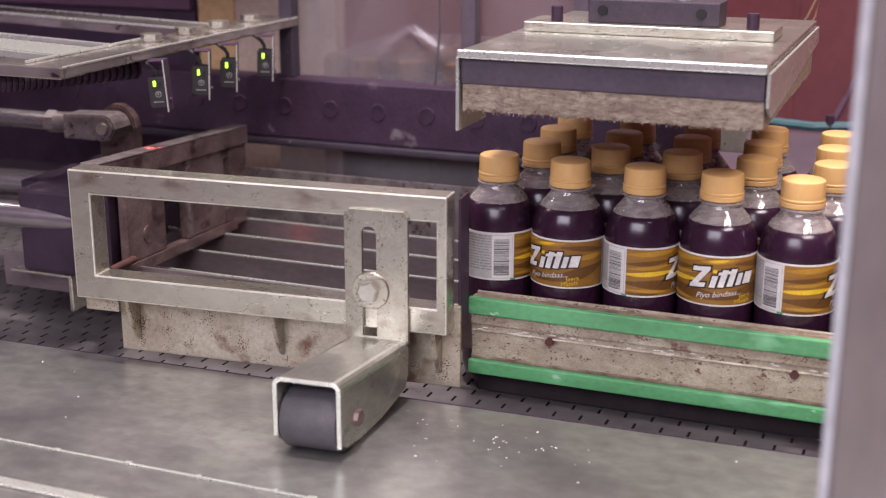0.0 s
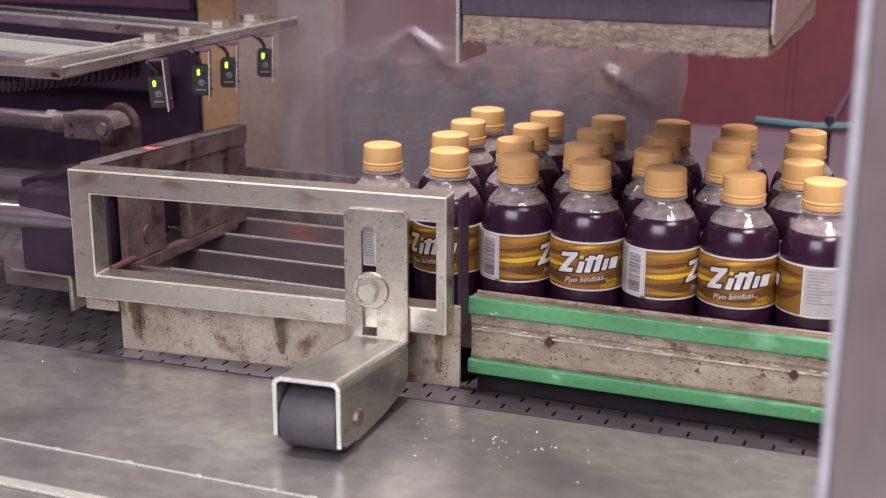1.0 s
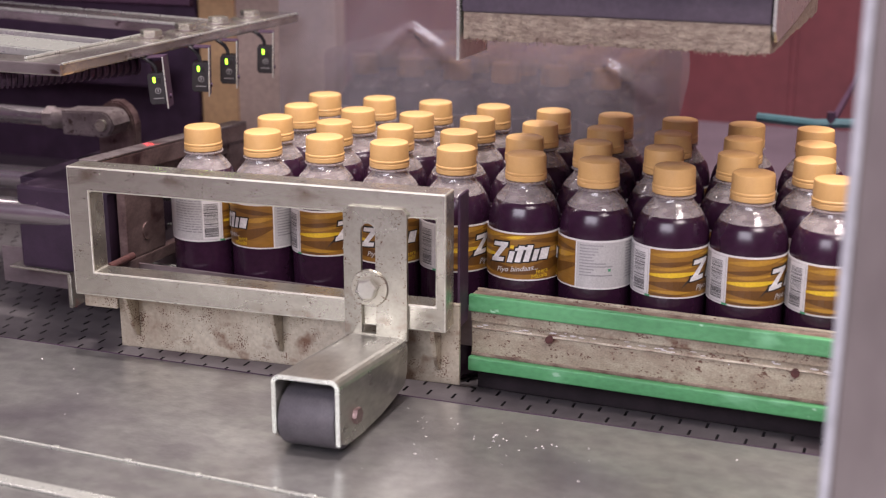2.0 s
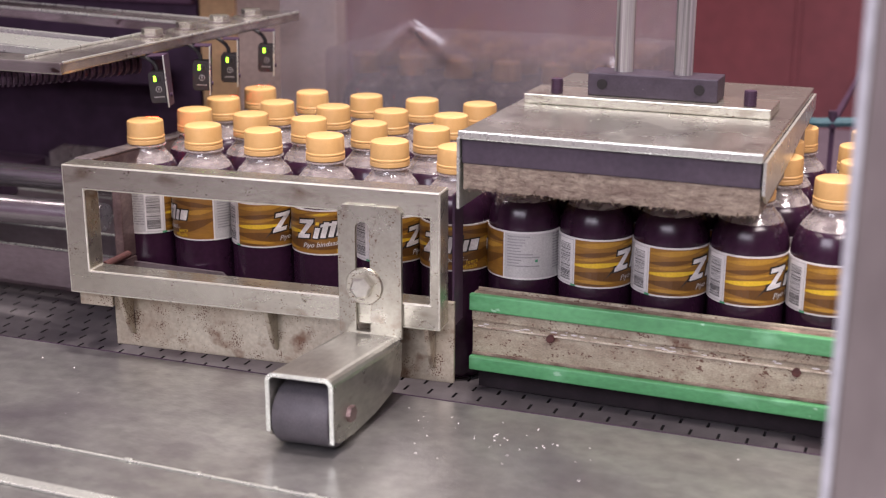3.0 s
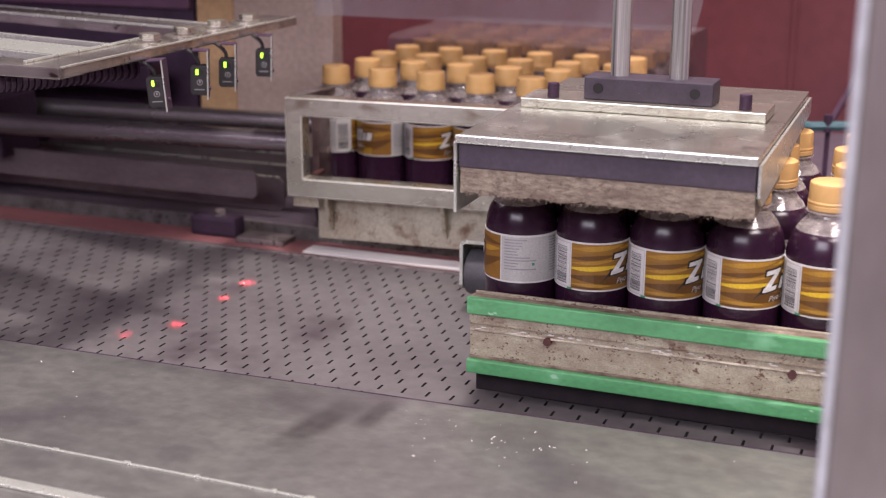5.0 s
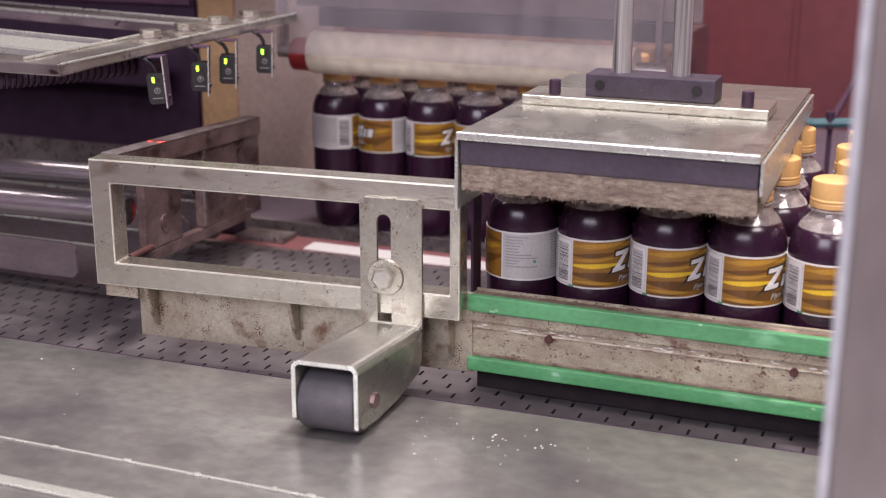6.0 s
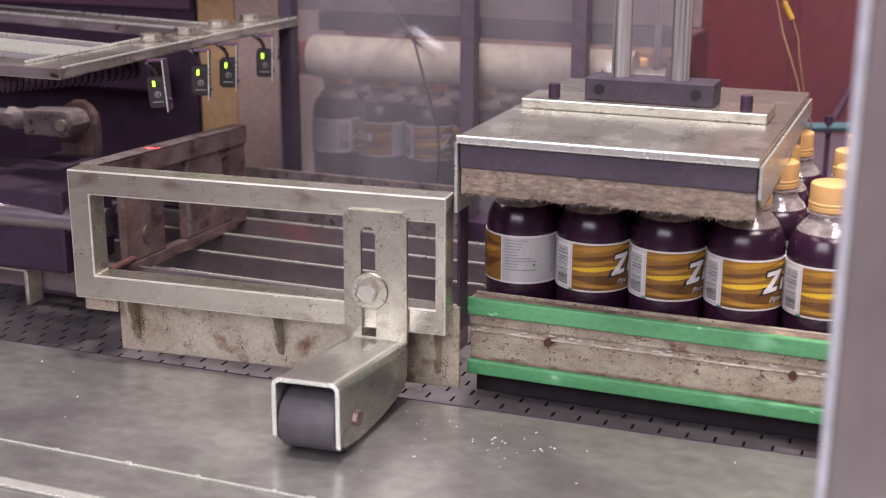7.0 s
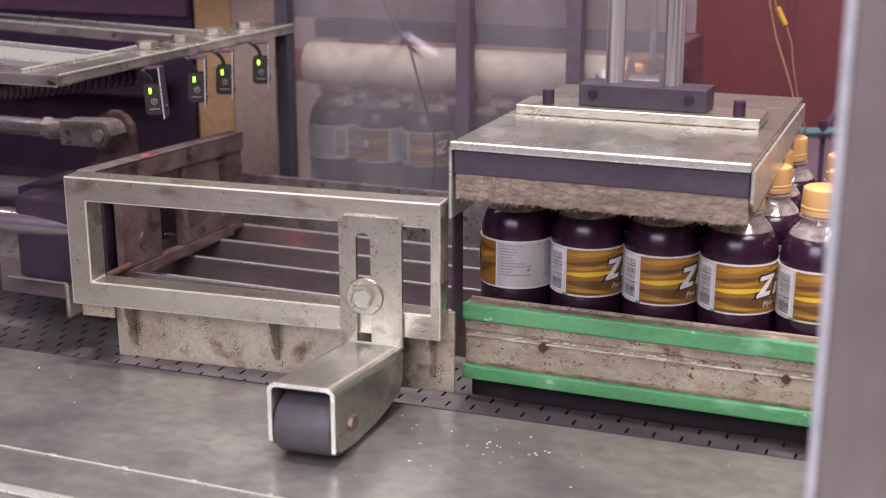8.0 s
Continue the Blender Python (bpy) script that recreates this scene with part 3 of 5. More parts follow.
    # roller housing: folded channel reaching forwards
    yf, th = -0.110, 0.0028
    part("channel", skewed(rising(channel(bx0, bx1, yf, -0.0020, 0.0582, th))), HOUSING, c, "folded steel roller housing")
    ay, az, rr = yf + 0.0180, 0.0342, 0.0208
    ro, ri = 0.0062, 0.0034
    turn = [k * math.pi / 12 for k in range(7)]
    left_o = [(bx0 + ro - ro * math.cos(q), 0.0584 - ro + ro * math.sin(q)) for q in turn]
    left_i = [(bx0 + ro - ri * math.cos(q), 0.0584 - ro + ri * math.sin(q)) for q in turn]
    mirror = lambda pts: [(bx0 + bx1 - px, pz) for px, pz in reversed(pts)]
    outer = [(bx0, 0.0262)] + left_o + mirror(left_o) + [(bx1, 0.0222)]
    inner = [(bx0 + 0.0028, 0.0262)] + left_i + mirror(left_i) + [(bx1 - 0.0028, 0.0222)]
    part("bright_rim", skewed(rising(prism(outer + inner[::-1], "y", yf - 0.0012, yf - 0.0001))), STEEL_BRIGHT, c, "bright worn front rim")
    part("roller", skewed(lathe_x((bx0 + bx1) / 2, ay, az, 0.0404, rr)), RUBBER, c, "grey rubber roller", smooth=True)
    part("axle_pin", skewed(rod((bx1 - 0.001, ay + 0.004, az + 0.001), (bx1 + 0.003, ay + 0.004, az + 0.001), 0.0056, 6)), BROWN_STEEL, c, "rusty axle pin")
    # guide rods on which the lane slide runs
    part("guide_rod", rod((-1.1, 0.188, 0.101), (-0.012, 0.188, 0.101), 0.0110, 24), DARK_CHROME, c, "polished guide rod", smooth=True)
    part("guide_rod", rod((-1.1, 0.075, 0.103), (-0.016, 0.075, 0.103), 0.0115, 24), DARK_CHROME, c, "polished guide rod", smooth=True)
    return c


def welded_frame(x0, x1, z0, z1, ix0, ix1, iz0, iz1, depth):
    """Four square tubes welded into one rectangle, with softened arrises."""
    bm = bmesh.new()
    rings = []
    for y in (0.0, depth):
        for pts in (((x0, z0), (x1, z0), (x1, z1), (x0, z1)), ((ix0, iz0), (ix1, iz0), (ix1, iz1), (ix0, iz1))):
            rings.append([bm.verts.new((px, y, pz)) for px, pz in pts])
    fo, fi, bo, bi = rings
    for k in range(4):
        j = (k + 1) % 4
        for q in ((fo[k], fo[j], fi[j], fi[k]), (bo[k], bi[k], bi[j], bo[j]), (fo[k], bo[k], bo[j], fo[j]), (fi[k], fi[j], bi[j], bi[k])):
            bm.faces.new(q)
    bm.normal_update()
    hard = [e for e in bm.edges if e.calc_face_angle(0) > 0.5]
    # the bevel takes the second material, which paints the edge highlight
    bmesh.ops.bevel(bm, geom=hard, offset=0.0011, segments=2, affect="EDGES", profile=0.6, material=1)
    return bm


def slotted_plate(x0, x1, z0, z1, sx0, sx1, sz0, sz1, ya, yb):
    bm = bmesh.new()
    cut = 0.0035
    outer = [(x0, z0), (x1, z0), (x1, z1 - cut), (x1 - cut, z1), (x0 + cut, z1), (x0, z1 - cut)]
    n = 6
    r = (sx1 - sx0) / 2
    cx = (sx0 + sx1) / 2
    inner = [(sx0, sz0), (sx1, sz0)]
    for k in range(n + 1):
        t = math.pi * k / n
        inner.append((cx + r * math.cos(t), sz1 - r + r * math.sin(t)))
    loops = {}
    for y in (ya, yb):
        ov = [bm.verts.new((p[0], y, p[1])) for p in outer]
        iv = [bm.verts.new((p[0], y, p[1])) for p in inner]
        oe = [bm.edges.new((ov[i], ov[(i + 1) % len(ov)])) for i in range(len(ov))]
        ie = [bm.edges.new((iv[i], iv[(i + 1) % len(iv)])) for i in range(len(iv))]
        bmesh.ops.triangle_fill(bm, use_beauty=True, edges=oe + ie)
        loops[y] = (ov, iv)
    for k in (0, 1):
        a, b = loops[ya][k], loops[yb][k]
        for i in range(len(a)):
            j = (i + 1) % len(a)
            bm.faces.new((a[i], a[j], b[j], b[i]))
    return bm


def lathe_y(x, y, z, prof):
    bm = lathe(prof, 28)
    bmesh.ops.transform(bm, matrix=Matrix.Translation((x, y, z)) @ Matrix.Rotation(radians(90), 4, "X"), verts=bm.verts)
    return bm


def hexa(x, y, z, r, h):
    bm = lathe([(0.0, h), (r * 0.82, h), (r, h - 0.001), (r, 0), (0, 0)], 6)
    bmesh.ops.transform(bm, matrix=Matrix.Translation((x, y, z)) @ Matrix.Rotation(radians(90), 4, "X") @ Matrix.Rotation(radians(12), 4, "Z"), verts=bm.verts)
    return bm


def lathe_x(x, y, z, width, r):
    h = width / 2
    bm = lathe([(0, -h), (r - 0.003, -h), (r - 0.0008, -h + 0.001), (r, -h + 0.003), (r, h - 0.003), (r - 0.0008, h - 0.001), (r - 0.003, h), (0, h)], 40)
    bmesh.ops.transform(bm, matrix=Matrix.Translation((x, y, z)) @ Matrix.Rotation(radians(90), 4, "Y"), verts=bm.verts)
    return bm


def channel(x0, x1, yf, yb, zt, th):
    """Folded sheet: a flat top and two cheeks that round off at the back."""
    bm = bmesh.new()
    r = 0.0060
    arc = [(math.sin(t), math.cos(t)) for t in (0, 0.4, 0.8, 1.2, math.pi / 2)]
    outer = [(x1 - r + r * a, zt - r + r * b) for a, b in arc]
    inner = [(x1 - r + (r - th) * a, zt - r + (r - th) * b) for a, b in arc]
    mid = (x0 + x1) / 2
    right = outer + [(x1, zt - 0.0068), (x1 - th, zt - 0.0068)] + inner[::-1]
    prism(right, "y", yf, yb, bm)
    prism([(2 * mid - a, b) for a, b in right], "y", yf, yb, bm)
    add_box(bm, (x0 + r, yf, zt - th), (x1 - r, yb, zt))
    for xa in (x0, x1 - th):
        cheek = [(yf, zt - 0.0068), (yf, 0.0270), (yf + 0.0025, 0.0225), (yf + 0.008, 0.0200), (yf + 0.030, 0.0182), (yf + 0.062, 0.0190), (yf + 0.080, 0.0215), (yb - 0.006, 0.0255), (yb - 0.001, 0.034), (yb, zt - 0.0068)]
        prism(cheek, "x", xa, xa + th, bm)
    return bm


carriage = push_carriage()


# ---------------------------------------------------------------- lane slide with fins
def lane_slide():
    s = tagged(empty("lane_slide"), "sliding black block carrying thin steel lane fins", "slide")
    part("block", box((-0.703, 0.8375, 0.0577), (-0.6140, 0.905, 0.1275), 0.003), SLIDE_BLACK, s, "black scuffed guide block")
    part("block_arm", box((-0.75, 0.9052, 0.040), (-0.69, 1.14, 0.070), 0.002), SLIDE_BLACK, s)
    part("front_fin", prism([(-0.74, 0.035), (-0.300, 0.035), (-0.295, 0.040), (-0.295, 0.061), (-0.300, 0.066), (-0.74, 0.066)], "y", 0.8575, 0.8600), FIN, s, "front steel lane fin")
    for y in (0.918, 0.976, 1.034, 1.092):
        fin = part("fin", prism([(-0.705, 0.008), (-0.300, 0.008), (-0.294, 0.014), (-0.294, 0.040), (-0.300, 0.0448), (-0.705, 0.0448)], "y", y - 0.0012, y + 0.0012), FIN, s, "thin steel lane fin")
        part("fin_edge", box((-0.705, y - 0.0012, 0.0449), (-0.300, y + 0.0012, 0.0464), 0.0003), STEEL_BRIGHT, fin, "bright worn top edge")
    part("back_guide", prism([(-0.66, 0.010), (-0.375, 0.010), (-0.375, 0.080), (-0.385, 0.089), (-0.655, 0.089), (-0.672, 0.080), (-0.672, 0.03)], "y", 1.125, 1.130), DULL_STEEL, s, "tall brown back guide plate")
    part("angle_bracket", box((-0.716, 0.8370, 0.0553), (-0.6560, 0.8570, 0.0575), 0.0006), STEEL, s)
    part("angle_lip", box((-0.6598, 0.8385, 0.0262), (-0.6562, 0.8570, 0.0552), 0.0006), STEEL, s)
    # cylinder rod and clevis
    part("piston_rod", rod((-1.3, 0.985, 0.152), (-0.779, 0.985, 0.152), 0.0085), DARK_CHROME, s, "dark steel piston rod")
    part("lock_nut", hex_x(-0.782, 0.985, 0.152, 0.0105, 0.010), DULL_STEEL, s)
    part("rod_eye", rod((-0.774, 0.985, 0.152), (-0.739, 0.985, 0.152), 0.0095, 24, 0.010), DULL_STEEL, s)
    k = part("clevis", prism([(-0.756, 0.140), (-0.712, 0.140), (-0.706, 0.142), (-0.702, 0.147), (-0.700, 0.152), (-0.702, 0.157), (-0.706, 0.162), (-0.712, 0.164), (-0.756, 0.162)], "y", 0.971, 0.999, bevel=0.0015), DULL_STEEL, s, "forked steel clevis")
    part("clevis_pin", rod((-0.712, 0.968, 0.152), (-0.712, 1.002, 0.152), 0.0055, 16), STEEL, k)
    part("clevis_lug", prism([(-0.740, 0.116), (-0.700, 0.116), (-0.699, 0.148), (-0.7015, 0.157), (-0.707, 0.164), (-0.715, 0.1685), (-0.724, 0.1685), (-0.732, 0.164), (-0.738, 0.156), (-0.740, 0.147)], "y", 1.002, 1.014, bevel=0.0015), BROWN_STEEL, s)
    part("lug_foot", box((-0.75, 0.90, 0.110), (-0.70, 1.014, 0.1165), 0.001), SLIDE_BLACK, s)
    return s


def hex_x(x, y, z, r, h):
    bm = lathe([(0.0, 0), (r, 0), (r, h), (0, h)], 6)
    bmesh.ops.transform(bm, matrix=Matrix.Translation((x, y, z)) @ Matrix.Rotation(radians(90), 4, "Y"), verts=bm.verts)
    return bm


slide = lane_slide()


# ---------------------------------------------------------------- press pad
def press_pad():
    """Local origin: front-left lower corner of the foam when it is down."""
    p = tagged(empty("press_pad"), "steel-topped press pad with dirty foam underside on twin rods", "press pad")
    x0, x1, y0, y1 = -0.3055, -0.1060, 0.812, 1.085
    part("top_plate", box((x0 - 0.001, y0 - 0.002, 0.2015), (x1 + 0.001, y1, 0.2060), 0.0008), PLATE, p, "smeared steel top plate")
    part("front_lip", box((x0 - 0.0015, y0 - 0.0042, 0.2010), (x1 + 0.0012, y0 - 0.0021, 0.2068), 0.0009), STEEL_BRIGHT, p, "bright folded front lip")
    part("rubber_block", box((x0, y0, 0.1835), (x1, y1 - 0.004, 0.2013), 0.0012), PAD_BLACK, p, "charcoal rubber block")
    bm = bmesh.new()
    nx, ny = 60, 44
    grid = [[bm.verts.new((x0 + 0.001 + (x1 - x0 - 0.001) * i / nx, y0 + 0.001 + (y1 - y0 - 0.008) * j / ny,
                           0.1655 + 0.0020 * noise.noise(Vector((i * 0.21, j * 0.33, 3))) + 0.0011 * noise.noise(Vector((i * 0.9, j * 0.9, 7)))))
             for j in range(ny + 1)] for i in range(nx + 1)]
    for i in range(nx + 1):                 # frayed front edge
        grid[i][0].co.y += 0.0014 * noise.noise(Vector((i * 0.37, 2.0, 5.0)))
    top = [[bm.verts.new((v.co.x, v.co.y, 0.1833)) for v in col] for col in grid]
    for i in range(nx):
        for j in range(ny):
            bm.faces.new((grid[i][j], grid[i][j + 1], grid[i + 1][j + 1], grid[i + 1][j]))
    for i in range(nx):
        bm.faces.new((grid[i][0], grid[i + 1][0], top[i + 1][0], top[i][0]))
        bm.faces.new((grid[i][ny], top[i][ny], top[i + 1][ny], grid[i + 1][ny]))
    for j in range(ny):
        bm.faces.new((grid[0][j], top[0][j], top[0][j + 1], grid[0][j + 1]))
        bm.faces.new((grid[nx][j], grid[nx][j + 1], top[nx][j + 1], top[nx][j]))
    foam = part("foam_layer", bm, FOAM, p, "frayed brown foam layer")
    rf = random.Random(14)
    bm = bmesh.new()
    for k in range(480):                    # loose fibres on the cut front and along its lower edge
        low = k % 3
        x = rf.uniform(x0 + 0.002, x1 - 0.002)
        z = rf.uniform(0.1645, 0.1675) if low else rf.uniform(0.1665, 0.1825)
        a, n, w = rf.uniform(-2.6, -0.5) if low else rf.uniform(-3.1, 3.1), rf.uniform(0.0010, 0.0028), rf.uniform(0.00012, 0.00035)
        out = rf.uniform(0.0004, 0.0022)
        dx, dz = n * math.cos(a), n * 0.7 * math.sin(a)
        v = [bm.verts.new(q) for q in ((x - w, y0 + 0.0015, z), (x + w, y0 + 0.0015, z + w), (x + dx * 0.6, y0 - out, z + dz * 0.6), (x + dx, y0 - out * 0.6, z + dz))]
        bm.faces.new((v[0], v[1], v[2]))
        bm.faces.new((v[1], v[3], v[2]))
        bm.faces.new((v[0], v[2], v[3]))
    part("fibres", bm, FOAM, foam)["kind"] = "stuff"
    part("side_flap", box((x0 - 0.0035, y0 - 0.001, 0.1515), (x0 - 0.0012, y0 + 0.055, 0.2012), 0.0006), STEEL_BRIGHT, p)
    part("end_flap", prism([(y0 - 0.001, 0.2012), (y1, 0.2012), (y1, 0.189), (y0 + 0.10, 0.176), (y0 + 0.012, 0.172), (y0 - 0.001, 0.180)], "x", x1 + 0.0012, x1 + 0.0032), STEEL_BRIGHT, p)
    part("clamp_bar", box((-0.300, 0.928, 0.2062), (-0.1175, 0.972, 0.2135), 0.0008), STEEL, p, "flat steel clamp bar")
    blk = part("rod_block", box((-0.2535, 0.938, 0.2137), (-0.1575, 0.968, 0.2305), 0.001), BLACK_BLOCK, p, "black drilled rod block")
    for x in (-0.2425, -0.1705):
        # flat near-black disc paints the dark depth of a drilled hole
        part("hole", rod((x, 0.9378, 0.2225), (x, 0.9368, 0.2225), 0.0038, 16), PIT, blk)
    for x in (-0.2305, -0.1862):
        part("guide_rod", rod((x, 0.955, 0.2305), (x, 0.955, 0.62), 0.0072, 28), CHROME, p, "polished guide rod")
    for x in (-0.277, -0.134):
        st = part("stud", rod((x, 0.938, 0.2137), (x, 0.938, 0.2245), 0.0042, 14), DARK_IRON, p, "black threaded stud")
        bm = bmesh.new()
        for k in range(5):
            add_rod(bm, (x, 0.938, 0.2145 + k * 0.002), (x, 0.938, 0.2155 + k * 0.002), 0.0046, 14)
        part("thread", bm, DARK_IRON, st)
    return p


pad = press_pad()


# ---------------------------------------------------------------- sensor gantry
def sensor_bracket():
    g = tagged(empty("sensor_gantry"), "steel slotted bracket over the lanes holding the eye sensors", "bracket")
    zt = 0.2365
    part("cross_bar", box((-0.6555, 0.795, zt - 0.0088), (-0.6155, 1.172, zt), 0.0014), GANTRY, g, "flat steel cross bar")
    # thin bright strips paint the highlight lines along the bar
    part("raised_edge", box((-0.6556, 0.803, zt + 0.0002), (-0.6525, 0.962, zt + 0.0022), 0.0006), STEEL_BRIGHT, g, "bright inner edge painting a highlight line")
    part("worn_arris", box((-0.6172, 0.797, zt - 0.0012), (-0.6151, 1.170, zt + 0.0005), 0.0005), STEEL_BRIGHT, g, "bright arris painting the edge highlight")

    def arm(name, y_end, width, za, zb, m, label="", bevel=0.001):
        """A bar that leaves the cross bar slightly askew."""
        far = y_end + 0.20 * 0.594
        part(name, prism([(-1.25, far), (-0.656, y_end), (-0.656, y_end + width), (-1.25, far + width)], "z", za, zb, bevel=bevel), m, g, label)
    arm("arm_bar", 1.030, 0.041, zt - 0.0085, zt + 0.0018, GANTRY, "square steel arm")
    # bright lips add painted highlights along the arms
    arm("worn_lip", 1.0290, 0.0022, zt + 0.0002, zt + 0.0026, STEEL_BRIGHT, "bright lip painting the arm's highlight", 0.0004)
    arm("worn_lip", 1.0700, 0.0016, zt + 0.0002, zt + 0.0026, STEEL_BRIGHT, "bright lip painting the arm's highlight", 0.0004)
    arm("arm_bar", 0.8520, 0.050, zt - 0.0075, zt - 0.0005, STEEL_BRIGHT, "bright flat steel arm")
    arm("arm_slot", 0.9022, 0.0150, zt - 0.0085, zt - 0.0030, DARK_IRON, "dark slot along the arm")
    arm("worn_lip", 0.9174, 0.0034, zt - 0.0075, zt + 0.0008, STEEL_BRIGHT, "bright lip painting the arm's highlight", 0.0006)
    arm("arm_back", 0.9210, 0.012, zt - 0.0080, zt - 0.0012, GANTRY)
    part("end_bar", box((-1.25, 0.7940, zt - 0.0094), (-0.6160, 0.8240, zt - 0.0002), 0.0012), GANTRY, g)
    for y in (0.941, 0.994, 1.050, 1.108):
        b = part("washer", rod((-0.634, y, zt), (-0.634, y, zt + 0.0012), 0.0165, 28), STEEL, g)
        part("spring_washer", rod((-0.634, y, zt + 0.0012), (-0.634, y, zt + 0.0028), 0.0105, 24), DULL_STEEL, b)
        part("hex_bolt", hex_z(-0.634, y, zt + 0.0028, 0.0092, 0.0056), STEEL, b)
    part("gantry_post", box((-1.25, 0.796, 0.0), (-1.21, 0.822, zt - 0.0082), 0.001), DARK_IRON, g)
    part("gantry_post", box((-1.25, 1.150, 0.0), (-1.215, 1.180, zt - 0.0087), 0.001), DARK_IRON, g)
    # ribbed conduit under the bar
    bm = bmesh.new()
    for k in range(124):
        t = k / 149
        p = Vector((-0.800 + 0.200 * t, 0.905 - 0.115 * math.sin(math.pi * min(1, t * 1.15)) + 0.035 * t, 0.2185))
        q = Vector((-0.800 + 0.200 * (t + 0.004), 0.905 - 0.115 * math.sin(math.pi * min(1, (t + 0.004) * 1.15)) + 0.035 * (t + 0.004), 0.2185))
        d = (q - p).normalized() * 0.0009
        add_rod(bm, p - d, p + d, 0.0088 if k % 2 else 0.0070, 14)
    part("ribbed_conduit", bm, DARK_IRON, g, "black ribbed cable conduit")


def hex_z(x, y, z, r, h):
    bm = lathe([(0, 0), (r, 0), (r, h - 0.0006), (r * 0.85, h), (0, h)], 6)
    bmesh.ops.transform(bm, matrix=Matrix.Translation((x, y, z)) @ Matrix.Rotation(0.4, 4, "Z"), verts=bm.verts)
    return bm


sensor_bracket()


def eye_sensor():
    s = tagged(empty("eye_sensor"), "small black photo-eye sensor with a lit green lamp", "sensor", group="eye sensors over the lanes")
    part("housing", prism([(-0.0075, -0.0150), (-0.0055, -0.0175), (0.0066, -0.0175), (0.0066, 0.008), (-0.0060, 0.008), (-0.0075, 0.0060)], "y", -0.005, 0.009, bevel=0.0007), SENSOR, s)
    part("lamp", box((-0.0028, -0.0056, 0.0004), (-0.0008, -0.0049, 0.0050), 0.0006), LED, s, "lit green lamp")
    part("dark_lamp", box((0.0010, -0.0056, 0.0000), (0.0035, -0.0049, 0.0048), 0.0008), INK, s, "unlit lamp window")
    part("dial", lathe_y(0.0005, -0.005, -0.0062, [(0.0020, 0), (0.0025, 0), (0.0025, 0.0004), (0.0020, 0.0004)]), INK_GREY, s)
    part("pointer", box((0.0001, -0.0054, -0.0070), (0.0009, -0.0050, -0.0050)), INK_GREY, s)
    part("print_line", box((-0.0040, -0.0053, -0.0128), (0.0045, -0.0050, -0.0121)), INK_GREY, s)
    part("hanger", box((0.0068, -0.0052, -0.0205), (0.0079, 0.010, 0.0215), 0.0003), DARK_IRON, s, "folded dark steel hanger")
    part("hanger_edge", box((0.0067, -0.0060, -0.0212), (0.0079, -0.0053, 0.0212), 0.0002), STEEL_BRIGHT, s, "bright cut edge")
    part("hanger_top", box((-0.006, -0.0055, 0.0204), (0.0067, 0.010, 0.0215), 0.0003), DARK_IRON, s)
    part("screw", rod((0.0079, 0.002, -0.0120), (0.0095, 0.002, -0.0120), 0.0018, 10), DARK_IRON, s)
    part("cable", tube_path([(-0.001, 0.002, 0.008), (-0.0015, 0.002, 0.012), (-0.004, 0.002, 0.016), (-0.008, 0.002, 0.019), (-0.012, 0.002, 0.0215)], 0.0017), SENSOR, s)
    return s


first_eye = eye_sensor()
first_eye.matrix_basis = pose(-0.607, 0.907, 0.2068, 0, -4, 18)
for yy in (0.973, 1.020, 1.087):
    copy_thing(first_eye, pose(-0.607, yy, 0.2068, 0, 2, 26))


# red beams of the eye sensors
for (ax, ay), (bx, by), watts in (((-0.613, 0.903), (-0.6275, 0.868), 0.015), ((-0.6035, 0.9030), (-0.6013, 0.9053), 0.015), ((-0.601, 1.0174), (-0.600, 0.985), 0.013), ((-0.6044, 1.0735), (-0.603, 1.030), 0.013)):
    data = bpy.data.lights.new("sensor_beam", "AREA")
    data.shape, data.size, data.color, data.energy, data.spread = "DISK", 0.010, (1.0, 0.03, 0.03), watts, radians(3)
    beam = new("sensor_beam", data)
    src = Vector((ax, ay, 0.1775)) + (Vector((ax, ay, 0.1775)) - Vector((bx, by, 0))) * 0.05
    beam.matrix_world = look(src, (bx, by, 0))


# ---------------------------------------------------------------- bottles
R = 0.0268
PROFILE = [(0.0, 0.006), (0.010, 0.0045), (0.0170, 0.0), (0.0205, 0.0008), (0.0245, 0.007), (R - 0.0004, 0.016), (R, 0.024), (R, 0.083),
           (R + 0.0002, 0.086), (R + 0.0002, 0.126), (R, 0.129), (0.0262, 0.1335), (0.0240, 0.1405), (0.0200, 0.147), (0.0160, 0.1515), (0.0138, 0.1545),
           (0.0132, 0.158), (0.0132, 0.1600)]
LEVEL = 0.1455


def radius_at(z):
    for (r0, z0), (r1, z1) in zip(PROFILE[2:], PROFILE[3:]):
        if z0 <= z <= z1:
            return r0 + (r1 - r0) * (z - z0) / (z1 - z0)
    return R


RL = R + 0.0007


def wrap_faces(bm, quad, lift, seg=1):
    """A quad in label space (metres along the wrap, height) laid on the label."""
    (s0, z0), (s1, z1), (s2, z2), (s3, z3) = quad
    top, bot = [], []
    for k in range(seg + 1):
        t = k / seg
        a, za = s0 + (s1 - s0) * t, z0 + (z1 - z0) * t
        b, zb = s3 + (s2 - s3) * t, z3 + (z2 - z3) * t
        r = RL + lift
        bot.append(bm.verts.new((r * math.sin(a / RL), -r * math.cos(a / RL), za)))
        top.append(bm.verts.new((r * math.sin(b / RL), -r * math.cos(b / RL), zb)))
    for k in range(seg):
        bm.faces.new((bot[k], bot[k + 1], top[k + 1], top[k]))


